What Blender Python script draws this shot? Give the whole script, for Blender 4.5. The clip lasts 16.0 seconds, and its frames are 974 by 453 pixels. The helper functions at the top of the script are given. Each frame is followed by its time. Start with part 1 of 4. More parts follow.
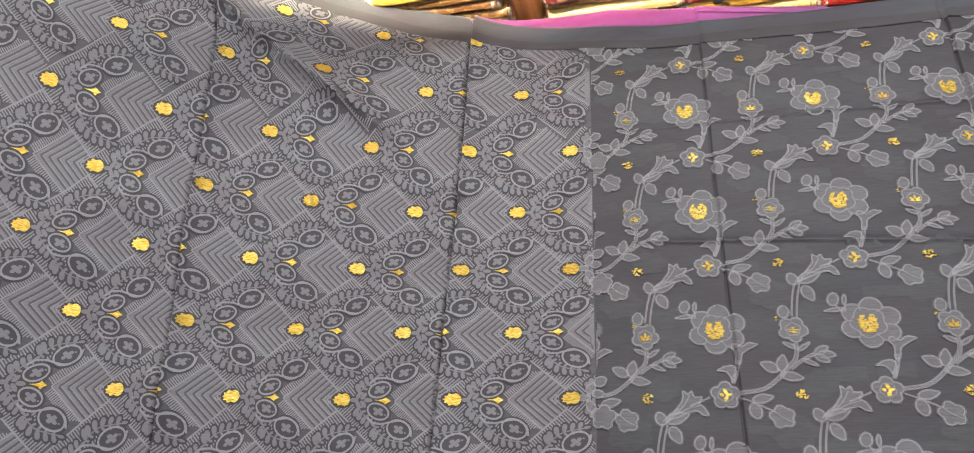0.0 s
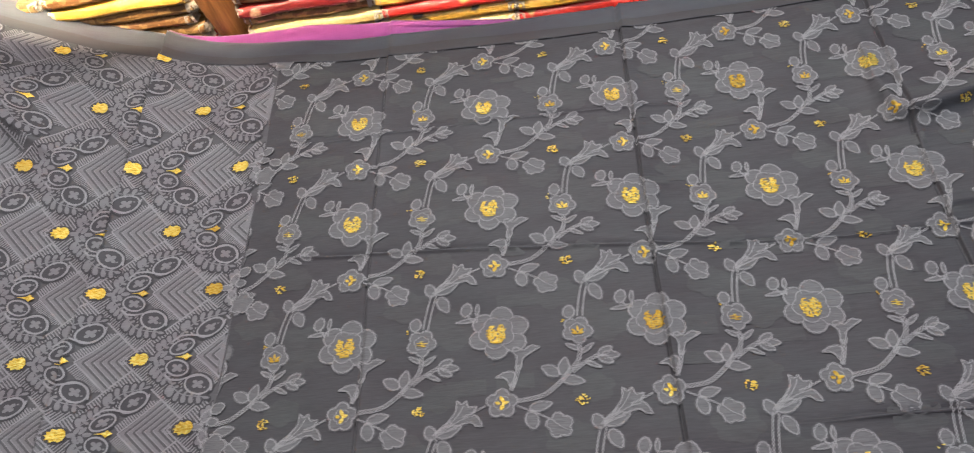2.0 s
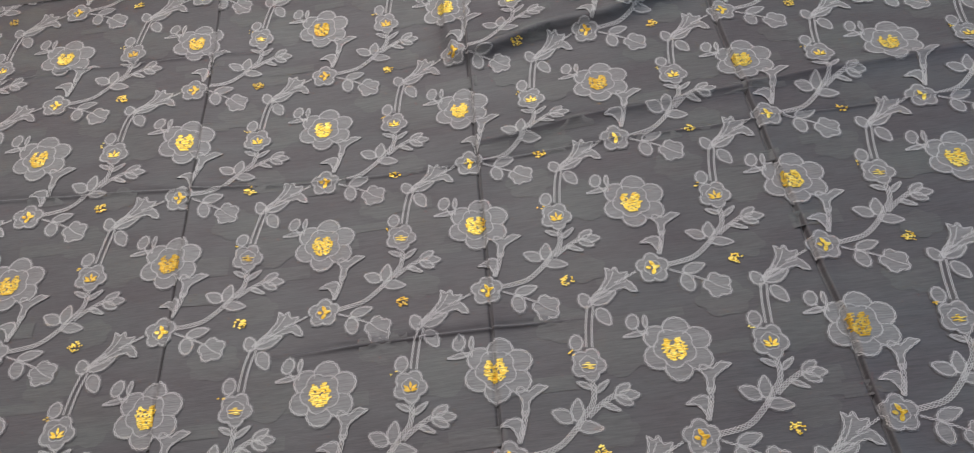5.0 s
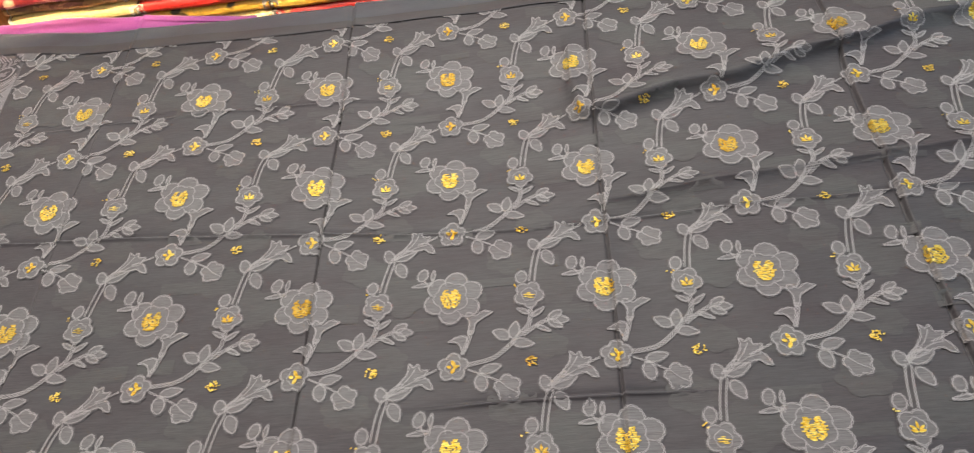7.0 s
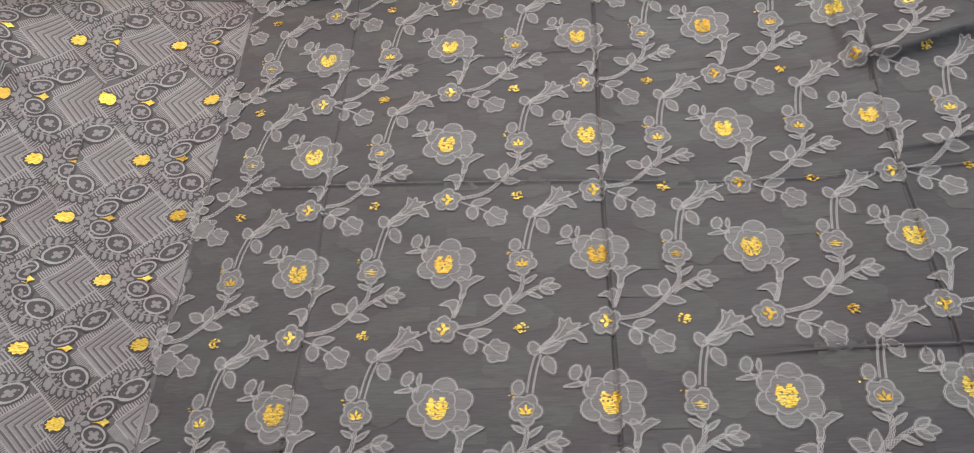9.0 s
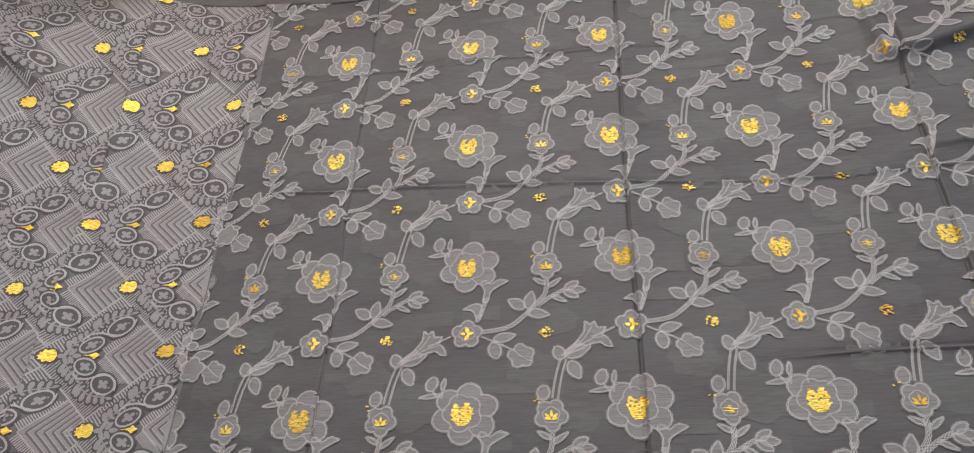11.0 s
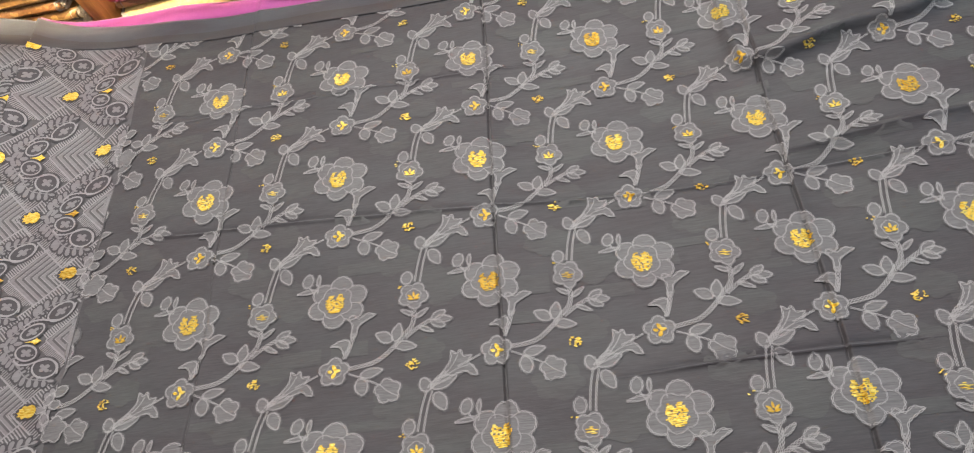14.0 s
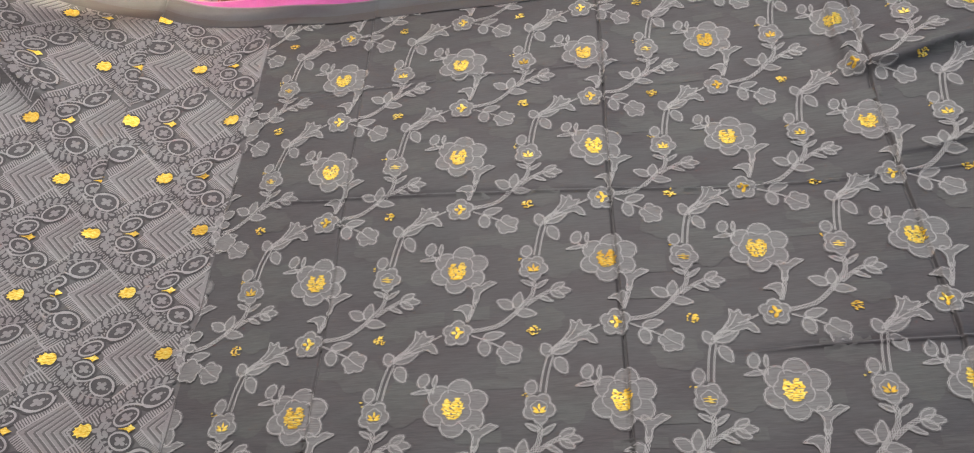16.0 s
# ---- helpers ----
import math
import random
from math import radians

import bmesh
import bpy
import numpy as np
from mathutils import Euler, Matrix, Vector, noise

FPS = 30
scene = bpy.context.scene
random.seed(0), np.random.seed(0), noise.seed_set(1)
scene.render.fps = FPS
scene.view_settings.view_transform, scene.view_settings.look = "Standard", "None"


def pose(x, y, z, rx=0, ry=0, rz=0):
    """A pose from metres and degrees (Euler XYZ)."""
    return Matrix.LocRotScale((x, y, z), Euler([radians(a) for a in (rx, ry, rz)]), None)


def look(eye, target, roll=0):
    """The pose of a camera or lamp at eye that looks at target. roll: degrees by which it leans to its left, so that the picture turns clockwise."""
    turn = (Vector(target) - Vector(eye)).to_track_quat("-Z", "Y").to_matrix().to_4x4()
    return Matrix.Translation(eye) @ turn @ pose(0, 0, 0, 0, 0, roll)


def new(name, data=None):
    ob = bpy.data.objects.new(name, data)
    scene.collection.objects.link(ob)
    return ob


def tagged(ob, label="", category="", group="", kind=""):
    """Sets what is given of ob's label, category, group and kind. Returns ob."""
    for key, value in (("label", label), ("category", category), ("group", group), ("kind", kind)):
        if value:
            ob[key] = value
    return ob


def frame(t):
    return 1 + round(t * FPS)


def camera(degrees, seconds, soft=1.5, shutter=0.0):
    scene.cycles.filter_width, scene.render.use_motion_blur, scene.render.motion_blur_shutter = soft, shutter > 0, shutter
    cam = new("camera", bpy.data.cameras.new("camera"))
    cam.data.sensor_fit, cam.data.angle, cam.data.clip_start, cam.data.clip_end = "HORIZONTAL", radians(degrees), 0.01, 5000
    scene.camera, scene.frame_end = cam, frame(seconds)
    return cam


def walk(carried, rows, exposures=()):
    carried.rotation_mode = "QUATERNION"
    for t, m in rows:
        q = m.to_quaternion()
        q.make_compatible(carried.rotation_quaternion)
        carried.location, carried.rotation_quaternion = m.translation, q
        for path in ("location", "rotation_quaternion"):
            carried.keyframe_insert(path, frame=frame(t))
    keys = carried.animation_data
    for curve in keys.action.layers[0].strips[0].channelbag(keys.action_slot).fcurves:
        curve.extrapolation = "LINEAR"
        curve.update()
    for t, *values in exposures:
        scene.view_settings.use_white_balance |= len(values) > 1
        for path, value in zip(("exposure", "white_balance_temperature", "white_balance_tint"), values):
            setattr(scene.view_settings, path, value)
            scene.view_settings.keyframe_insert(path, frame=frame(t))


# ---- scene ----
cam = camera(62.7, 16.0, soft=1.05, shutter=0.1)
PATH = [
    (0, (-0.0437, -0.7714, 1.2331), (-0.8987, 1.2008, -1.9000), -24.2),
    (0.5, (-0.0038, -0.7752, 1.1989), (-0.7942, 1.2160, -1.9399), -23.1),
    (1, (0.0190, -0.7847, 1.1590), (-0.6289, 1.2578, -1.9798), -20.4),
    (1.5, (0.1539, -0.8018, 1.0982), (-0.3933, 1.3490, -1.9855), -18.3),
    (2, (0.3952, -0.7733, 1.0298), (-0.1007, 1.4269, -2.0292), -16.6),
    (2.5, (0.5643, -0.7638, 0.9994), (0.1748, 1.4421, -2.0710), -14.8),
    (3, (0.6042, -0.7657, 0.9823), (0.3401, 1.3889, -2.1375), -13.8),
    (3.5, (0.6289, -0.7790, 0.9576), (0.4104, 1.3148, -2.2059), -13.3),
    (4, (0.7543, -0.8037, 0.9234), (0.4921, 1.2388, -2.2705), -13.8),
    (4.5, (0.9101, -0.8360, 0.9006), (0.7087, 1.2122, -2.2952), -12.2),
    (4.7, (0.9443, -0.8550, 0.8987), (0.8284, 1.2312, -2.2762), -10.3),
    (6.8, (0.9044, -0.8189, 0.9386), (0.5776, 1.4478, -2.0938), -12.8),
    (7, (0.8626, -0.8132, 0.9443), (0.4560, 1.4421, -2.0862), -13.5),
    (7.5, (0.7448, -0.8018, 0.9652), (0.1748, 1.4117, -2.0710), -15.3),
    (8, (0.6118, -0.7961, 0.9899), (-0.0171, 1.3661, -2.0691), -16.9),
    (8.5, (0.5358, -0.7999, 0.9937), (-0.0779, 1.3205, -2.0976), -17.5),
    (9, (0.4978, -0.8284, 0.9994), (-0.1102, 1.2464, -2.1242), -17.8),
    (9.2, (0.4826, -0.8436, 0.9994), (-0.1273, 1.2198, -2.1318), -17.9),
    (11.3, (0.4997, -0.8056, 0.9956), (-0.2622, 1.2502, -2.1090), -22.0),
    (11.5, (0.4959, -0.7999, 1.0032), (-0.2850, 1.2521, -2.0976), -22.5),
    (12, (0.4883, -0.7942, 0.9956), (-0.2831, 1.2407, -2.1185), -22.7),
    (12.5, (0.5035, -0.7885, 0.9899), (-0.2185, 1.2483, -2.1356), -22.2),
    (13, (0.5415, -0.7828, 0.9880), (-0.1064, 1.2806, -2.1356), -21.4),
    (13.5, (0.5852, -0.7828, 0.9861), (0.0532, 1.3072, -2.1432), -19.8),
    (14, (0.6308, -0.7961, 0.9652), (0.1121, 1.3357, -2.1375), -20.1),
    (14.5, (0.6403, -0.8151, 0.9652), (0.0893, 1.3205, -2.1299), -20.9),
    (15, (0.6137, -0.8341, 0.9728), (0.0323, 1.3053, -2.1128), -20.8),
    (15.5, (0.5472, -0.8588, 0.9842), (-0.0475, 1.3015, -2.0843), -19.7),
    (16, (0.5016, -0.8797, 1.0089), (-0.1520, 1.3205, -2.0216), -18.8),
]
# the phone dims and cools its picture a little in the first seconds
EXPOSURES = [(0, 0.19, 6650, 10), (1.5, 0.04, 6600, 10), (3, 0.06, 6800, 12), (4, 0.38, 7000, 10), (4.5, 0.42, 6900, 10), (7, 0.42, 7450, 11), (9, 0.40, 7100, 10), (16, 0.40, 7100, 10)]
walk(cam, [(t, look(e, g, r)) for t, e, g, r in PATH], EXPOSURES)

# ---- light: shop ceiling with white panels, added warm and bluish fill lights ----
world = bpy.data.worlds.new("shop_air")
world.use_nodes = True
world.node_tree.nodes["Background"].inputs["Color"].default_value = (1.0, 0.95, 0.98, 1)
world.node_tree.nodes["Background"].inputs["Strength"].default_value = 0.20
scene.world = world


def panel_light(x, y, z, w, d, power, colour=(0.962, 0.953, 1.0)):
    lamp = bpy.data.lights.new("area_lamp", "AREA")
    lamp.shape, lamp.size, lamp.size_y, lamp.energy, lamp.color = "RECTANGLE", w, d, power, colour
    ob = new("area_light", lamp)
    ob.matrix_world = look((x, y, z), (x, y, 0))
    return ob


panel_light(-1.6, 1.1, 2.55, 0.6, 0.6, 21)
panel_light(0.65, 1.2, 2.55, 0.9, 0.3, 46)
panel_light(0.2, -1.3, 2.55, 1.6, 0.3, 17)
panel_light(0.2, 2.0, 2.55, 1.2, 0.3, 23)
blue_fill = panel_light(3.2, -0.2, 1.4, 1.0, 1.8, 17, (0.42, 0.68, 1.0))  # bluish fill light added at the right to tint the folds, source unseen
blue_fill.matrix_world = look((3.2, -0.2, 1.4), (1.3, -0.4, 0))
rack_fill = panel_light(-0.1, 0.38, 0.60, 1.7, 0.03, 11.0, (1.0, 0.84, 0.62))  # unseen warm fill light, added to brighten the rack's front
rack_fill.matrix_world = look((-0.1, 0.38, 0.60), (-0.1, 0.66, 0.06))
rack_fill.data.spread = radians(40)


# ---- materials ----
def material(name):
    m = bpy.data.materials.new(name)
    m.use_nodes = True
    return m, m.node_tree.nodes, m.node_tree.links, m.node_tree.nodes["Principled BSDF"]


def mapped(nodes, links, scale):
    tc, mp = nodes.new("ShaderNodeTexCoord"), nodes.new("ShaderNodeMapping")
    mp.inputs["Scale"].default_value = scale
    links.new(tc.outputs["Object"], mp.inputs["Vector"])
    return mp.outputs["Vector"]


def noise_tex(nodes, links, vector, scale, detail=3.0, rough=0.6):
    n = nodes.new("ShaderNodeTexNoise")
    n.inputs["Scale"].default_value, n.inputs["Detail"].default_value, n.inputs["Roughness"].default_value = scale, detail, rough
    links.new(vector, n.inputs["Vector"])
    return n.outputs["Fac"]


def ramp(nodes, links, fac, stops):
    r = nodes.new("ShaderNodeValToRGB")
    while len(r.color_ramp.elements) < len(stops):
        r.color_ramp.elements.new(0.5)
    for e, (p, c) in zip(r.color_ramp.elements, stops):
        e.position, e.color = p, (*c, 1)
    links.new(fac, r.inputs["Fac"])
    return r.outputs["Color"]


def mix(nodes, links, fac, a, b, blend="MIX"):
    n = nodes.new("ShaderNodeMix")
    n.data_type, n.blend_type = "RGBA", blend
    if isinstance(fac, float):
        n.inputs["Factor"].default_value = fac
    else:
        links.new(fac, n.inputs["Factor"])
    links.new(a, n.inputs["A"])
    links.new(b, n.inputs["B"])
    return n.outputs["Result"]


def bump(nodes, links, bsdf, height, strength, distance):
    b = nodes.new("ShaderNodeBump")
    b.inputs["Strength"].default_value, b.inputs["Distance"].default_value = strength, distance
    links.new(height, b.inputs["Height"])
    links.new(b.outputs["Normal"], bsdf.inputs["Normal"])


def cloth_material(name, dark, light, patch=0.5, rough=0.62, sheen=0.25, streak=(12, 150, 12)):
    """Woven cloth: weft streaks along the length, broad uneven patches and a fine thread relief."""
    m, nodes, links, bsdf = material(name)
    fine = noise_tex(nodes, links, mapped(nodes, links, streak), 3.0, 4.0, 0.7)
    broad = noise_tex(nodes, links, mapped(nodes, links, (3.5, 11, 3.5)), 1.6, 3.0)
    a = ramp(nodes, links, fine, [(0.3, dark), (0.72, light)])
    mid = tuple((p + q) / 2 for p, q in zip(dark, light))
    b = ramp(nodes, links, broad, [(0.35, tuple(0.74 * c * k for c, k in zip(mid, (1.15, 0.95, 1.07)))), (0.65, tuple(1.20 * c * k for c, k in zip(mid, (0.95, 1.02, 1.035))))])
    links.new(mix(nodes, links, patch, a, b), bsdf.inputs["Base Color"])
    bsdf.inputs["Roughness"].default_value = rough
    bsdf.inputs["Sheen Weight"].default_value, bsdf.inputs["Sheen Roughness"].default_value = sheen, 0.4
    thread = noise_tex(nodes, links, mapped(nodes, links, (120, 900, 120)), 1.0, 2.0)
    bump(nodes, links, bsdf, thread, 0.35, 0.0006)
    return m


def gold_material(name):
    """Metallic zari thread, broken into short wefts, duller on some motifs."""
    m, nodes, links, bsdf = material(name)
    f = noise_tex(nodes, links, mapped(nodes, links, (90, 420, 90)), 1.5, 3.0)
    # the pale lemon top stop paints the thread's bright glints into its colour
    a = ramp(nodes, links, f, [(0.28, (0.50, 0.27, 0.015)), (0.44, (0.95, 0.62, 0.06)), (0.60, (1.0, 0.86, 0.26))])
    info = nodes.new("ShaderNodeObjectInfo")
    d = ramp(nodes, links, info.outputs["Random"], [(0.0, (0.70, 0.60, 0.50)), (0.5, (1.0, 1.0, 1.0))])
    links.new(mix(nodes, links, 1.0, a, d, "MULTIPLY"), bsdf.inputs["Base Color"])
    bsdf.inputs["Metallic"].default_value, bsdf.inputs["Roughness"].default_value = 0.72, 0.40
    bump(nodes, links, bsdf, f, 1.0, 0.0018)
    return m


GROUND = cloth_material("grey_sheer_weave", (0.0318, 0.0304, 0.0322), (0.091, 0.0885, 0.092), 0.5)
PALLU = cloth_material("pallu_ground_weave", (0.047, 0.045, 0.048), (0.080, 0.077, 0.081))
PGROUND = cloth_material("pallu_hatched_weave", (0.086, 0.083, 0.085), (0.140, 0.136, 0.138), 0.4)
PBLOCK = cloth_material("pallu_chevron_fill", (0.200, 0.195, 0.196), (0.290, 0.283, 0.284), 0.4)
BORDER = cloth_material("plain_border_weave", (0.066, 0.069, 0.077), (0.098, 0.103, 0.114), 0.6)
BORDER_SHEER = cloth_material("sheer_border_weave", (0.056, 0.053, 0.052), (0.088, 0.084, 0.083), 0.7)
CORD_DARK = cloth_material("dark_seam_thread", (0.05, 0.05, 0.055), (0.09, 0.09, 0.10), 0.3)
GHOST = cloth_material("under_layer_weave", (0.040, 0.041, 0.0405), (0.105, 0.107, 0.105), 0.45)
FILL = cloth_material("grey_brocade_fill", (0.085, 0.084, 0.085), (0.255, 0.254, 0.253), 0.2, streak=(14, 260, 14))
FRINGE = cloth_material("cut_float_fringe", (0.062, 0.061, 0.064), (0.150, 0.149, 0.153), 0.25)
CORD = cloth_material("pale_outline_thread", (0.31, 0.305, 0.300), (0.51, 0.502, 0.494), 0.2, 0.7)
PLINE = cloth_material("pallu_pale_thread", (0.27, 0.263, 0.265), (0.41, 0.400, 0.402), 0.3, 0.6)
PFILL = cloth_material("pallu_leaf_fill", (0.192, 0.186, 0.188), (0.285, 0.277, 0.279), 0.4)
GOLD = gold_material("gold_zari")
PURPLE = cloth_material("orchid_silk", (0.30, 0.060, 0.235), (0.42, 0.098, 0.34), 0.4, 0.45, 0.4)
SHEET = cloth_material("mattress_cover", (0.50, 0.48, 0.45), (0.62, 0.60, 0.57))

# ---- the cloth's form ----
K = 1.9  # metres to one unit of the weaver's draft
COLS = [-0.120, 0.0, 0.121, 0.241, 0.354, 0.467, 0.580, 0.695, 0.812, 0.93]
ROWS = [0.239, 0.119, 0.0, -0.119, -0.239, -0.359]
TROWS = [0.234, 0.164, 0.086, 0.014, -0.051, -0.114, -0.176, -0.239, -0.302, -0.365]
PITCH = 0.1042
U0, U1, V0, V1, STEP = -0.92, 1.30, -0.52, 0.32, 0.004
EDGE = -0.096  # pallu meets body


def smooth(a, b, x):
    t = np.clip((x - a) / (b - a), 0, 1)
    return t * t * (3 - 2 * t)


def crease(d, h, w):
    """A pressed fold: a sharp ridge with a narrow groove on one side."""
    return h * (np.exp(-np.abs(d) / w) - 1.7 * np.exp(-np.abs(d - 1.4 * w) / (0.5 * w)))


def pleat(d, h, w):
    """A pressed pleat: a groove, a crest, and a long slope down on the far side."""
    return h * (np.exp(-np.abs(d) / np.where(d > 0, 0.011, w)) - 1.5 * np.exp(-np.abs(d + 1.3 * w) / (0.5 * w)))


def soft(u, v, f, seed):
    """A small cheap sum of waves, for uneven lying cloth."""
    rng = np.random.RandomState(seed)
    out = np.zeros_like(u)
    for _ in range(7):
        a, k, p = rng.uniform(0, 6.28), f * rng.uniform(0.5, 1.7), rng.uniform(0, 6.28)
        out += np.sin(k * (u * np.cos(a) + v * np.sin(a)) + p)
    return out / 7


def border_in(u):
    return 0.204 + 0.005 * smooth(0.15, 0.0, u) + 0.028 * smooth(0.02, -0.25, u) + 0.016 * smooth(-0.2, -0.4, u)


def border_out(u):
    return border_in(u) + 0.032 + 0.006 * smooth(-0.02, -0.3, u)


# pressed folds across the length: place, lean, height, width
PRESSED = [(0.021, 0.0, 0.0018, 0.0014), (0.256, 0.0, 0.0028, 0.0014), (0.480, 0.02, 0.0022, 0.0014), (0.694, -0.02, 0.0028, 0.0015), (-0.232, 0.02, 0.0072, 0.0024), (-0.492, 0.0, 0.0076, 0.0025)]


def form(u, v):
    u, v = np.asarray(u, float), np.asarray(v, float)
    d = np.maximum(0, -0.12 - u)
    z = d * d * (0.828 + 1.582 * v) + d**3 * (-0.245 - 1.973 * v)
    x = u + d * d * (0.171 - 0.292 * v) + 0.188 * d**3
    y = v + d * d * (-0.003 + 0.428 * v) + d**3 * (-0.12 - 0.36 * v)
    z = z + 0.0030 * soft(u, v, 26, 3) + 0.0018 * soft(u, v, 75, 5) + 0.0012 * soft(0.22 * u, v, 190, 9)
    z = z + 0.0060 * soft(u, v, 34, 21) * smooth(-0.16, -0.26, u) + 0.0016 * soft(u, v, 110, 22) * smooth(-0.14, -0.22, u)
    # the padding sags a little under the middle and swells towards the front
    z = z - 0.011 * np.exp(-(((u - 0.40) / 0.17) ** 2) - ((v - 0.03) / 0.14) ** 2) + 0.005 * smooth(-0.14, -0.25, v) * smooth(-0.1, 0.05, u)
    wob = 0.003 * soft(u, v, 14, 8)
    for at, lean, h, w in PRESSED:
        z = z + pleat(u - at - wob - lean * v, h, w)
    h = v + 0.028 + 0.07 * np.clip(u, -0.1, 0.4) - wob
    z = z - crease(-h, 0.0017, 0.0024) * smooth(-0.1, -0.02, u) - crease(-v - 0.206 + wob, 0.0022, 0.0024) * smooth(0.3, 0.4, u) * smooth(0.56, 0.48, u)
    z = z - crease(-v + 0.104 + wob, 0.0012, 0.0024) * smooth(0.35, 0.25, u) * smooth(-0.1, 0.0, u)
    # a loose fold that rolls over towards the front, dying out at the pressed fold
    r = v - 0.058 - 0.15 * (u - 0.47) - 0.10 * np.maximum(0, u - 0.60) - 0.002 * np.sin(60 * u)
    roll = np.exp(-((np.maximum(r, 0) / 0.040) ** 1.3)) * np.exp(-np.maximum(-r, 0) / 0.009) * smooth(0.435, 0.50, u)
    z = z + 0.016 * roll
    y = y - 0.007 * roll
    hook = (u - 0.464 - 0.12 * np.maximum(0, 0.10 - v))
    z = z + 0.0065 * np.exp(-np.abs(hook) / np.where(hook > 0, 0.012, 0.003)) * smooth(0.045, 0.07, v) * smooth(0.17, 0.12, v)
    q = v + 0.040 - 0.06 * (u - 0.48)
    z = z + 0.007 * np.exp(-np.abs(q) / np.where(q > 0, 0.018, 0.006)) * smooth(0.44, 0.52, u)
    g = v - 0.16 + 0.62 * (u + 0.40)
    z = z + 0.022 * np.exp(-np.abs(g) / np.where(g > 0, 0.040, 0.014)) * smooth(-0.25, -0.36, u)
    return np.stack([x, y, z], -1) * K


def ticks(a, b, step, lines):
    """Even steps, with close ones round the pressed folds."""
    t = [np.arange(a, b + 1e-9, step)]
    t += [np.arange(m - r, m + r, 0.0007) for m, r in lines]
    t = np.unique(np.round(np.concatenate(t), 5))
    t = t[(t >= a) & (t <= b)]
    return t[np.concatenate([[True], np.diff(t) > 0.0004])]


US = ticks(U0, U1, STEP, [(p[0], 0.012 if abs(p[1]) < 0.05 else 0.03) for p in PRESSED])
VS = ticks(V0, V1, STEP, [(-0.040, 0.022), (0.104, 0.007), (-0.206, 0.007)])
NU, NV = len(US) - 1, len(VS) - 1
UU, VV = np.meshgrid(US, VS, indexing="ij")
GRID = form(UU, VV)


def drape(pts, off):
    """Places points of the draft on the cloth, off metres over it."""
    p = np.asarray(pts, float)
    a, b = np.clip(p[:, 0], US[0], US[-1] - 1e-7), np.clip(p[:, 1], VS[0], VS[-1] - 1e-7)
    i, j = np.searchsorted(US, a, side="right") - 1, np.searchsorted(VS, b, side="right") - 1
    s, t = ((a - US[i]) / (US[i + 1] - US[i]))[:, None], ((b - VS[j]) / (VS[j + 1] - VS[j]))[:, None]
    q = (1 - s) * (1 - t) * GRID[i, j] + s * (1 - t) * GRID[i + 1, j] + (1 - s) * t * GRID[i, j + 1] + s * t * GRID[i + 1, j + 1]
    q[:, 2] += off
    return q


def near_fold(u, v):
    return min(abs(u - p[0] - p[1] * v) for p in PRESSED) < 0.016 or -0.07 < v < -0.01


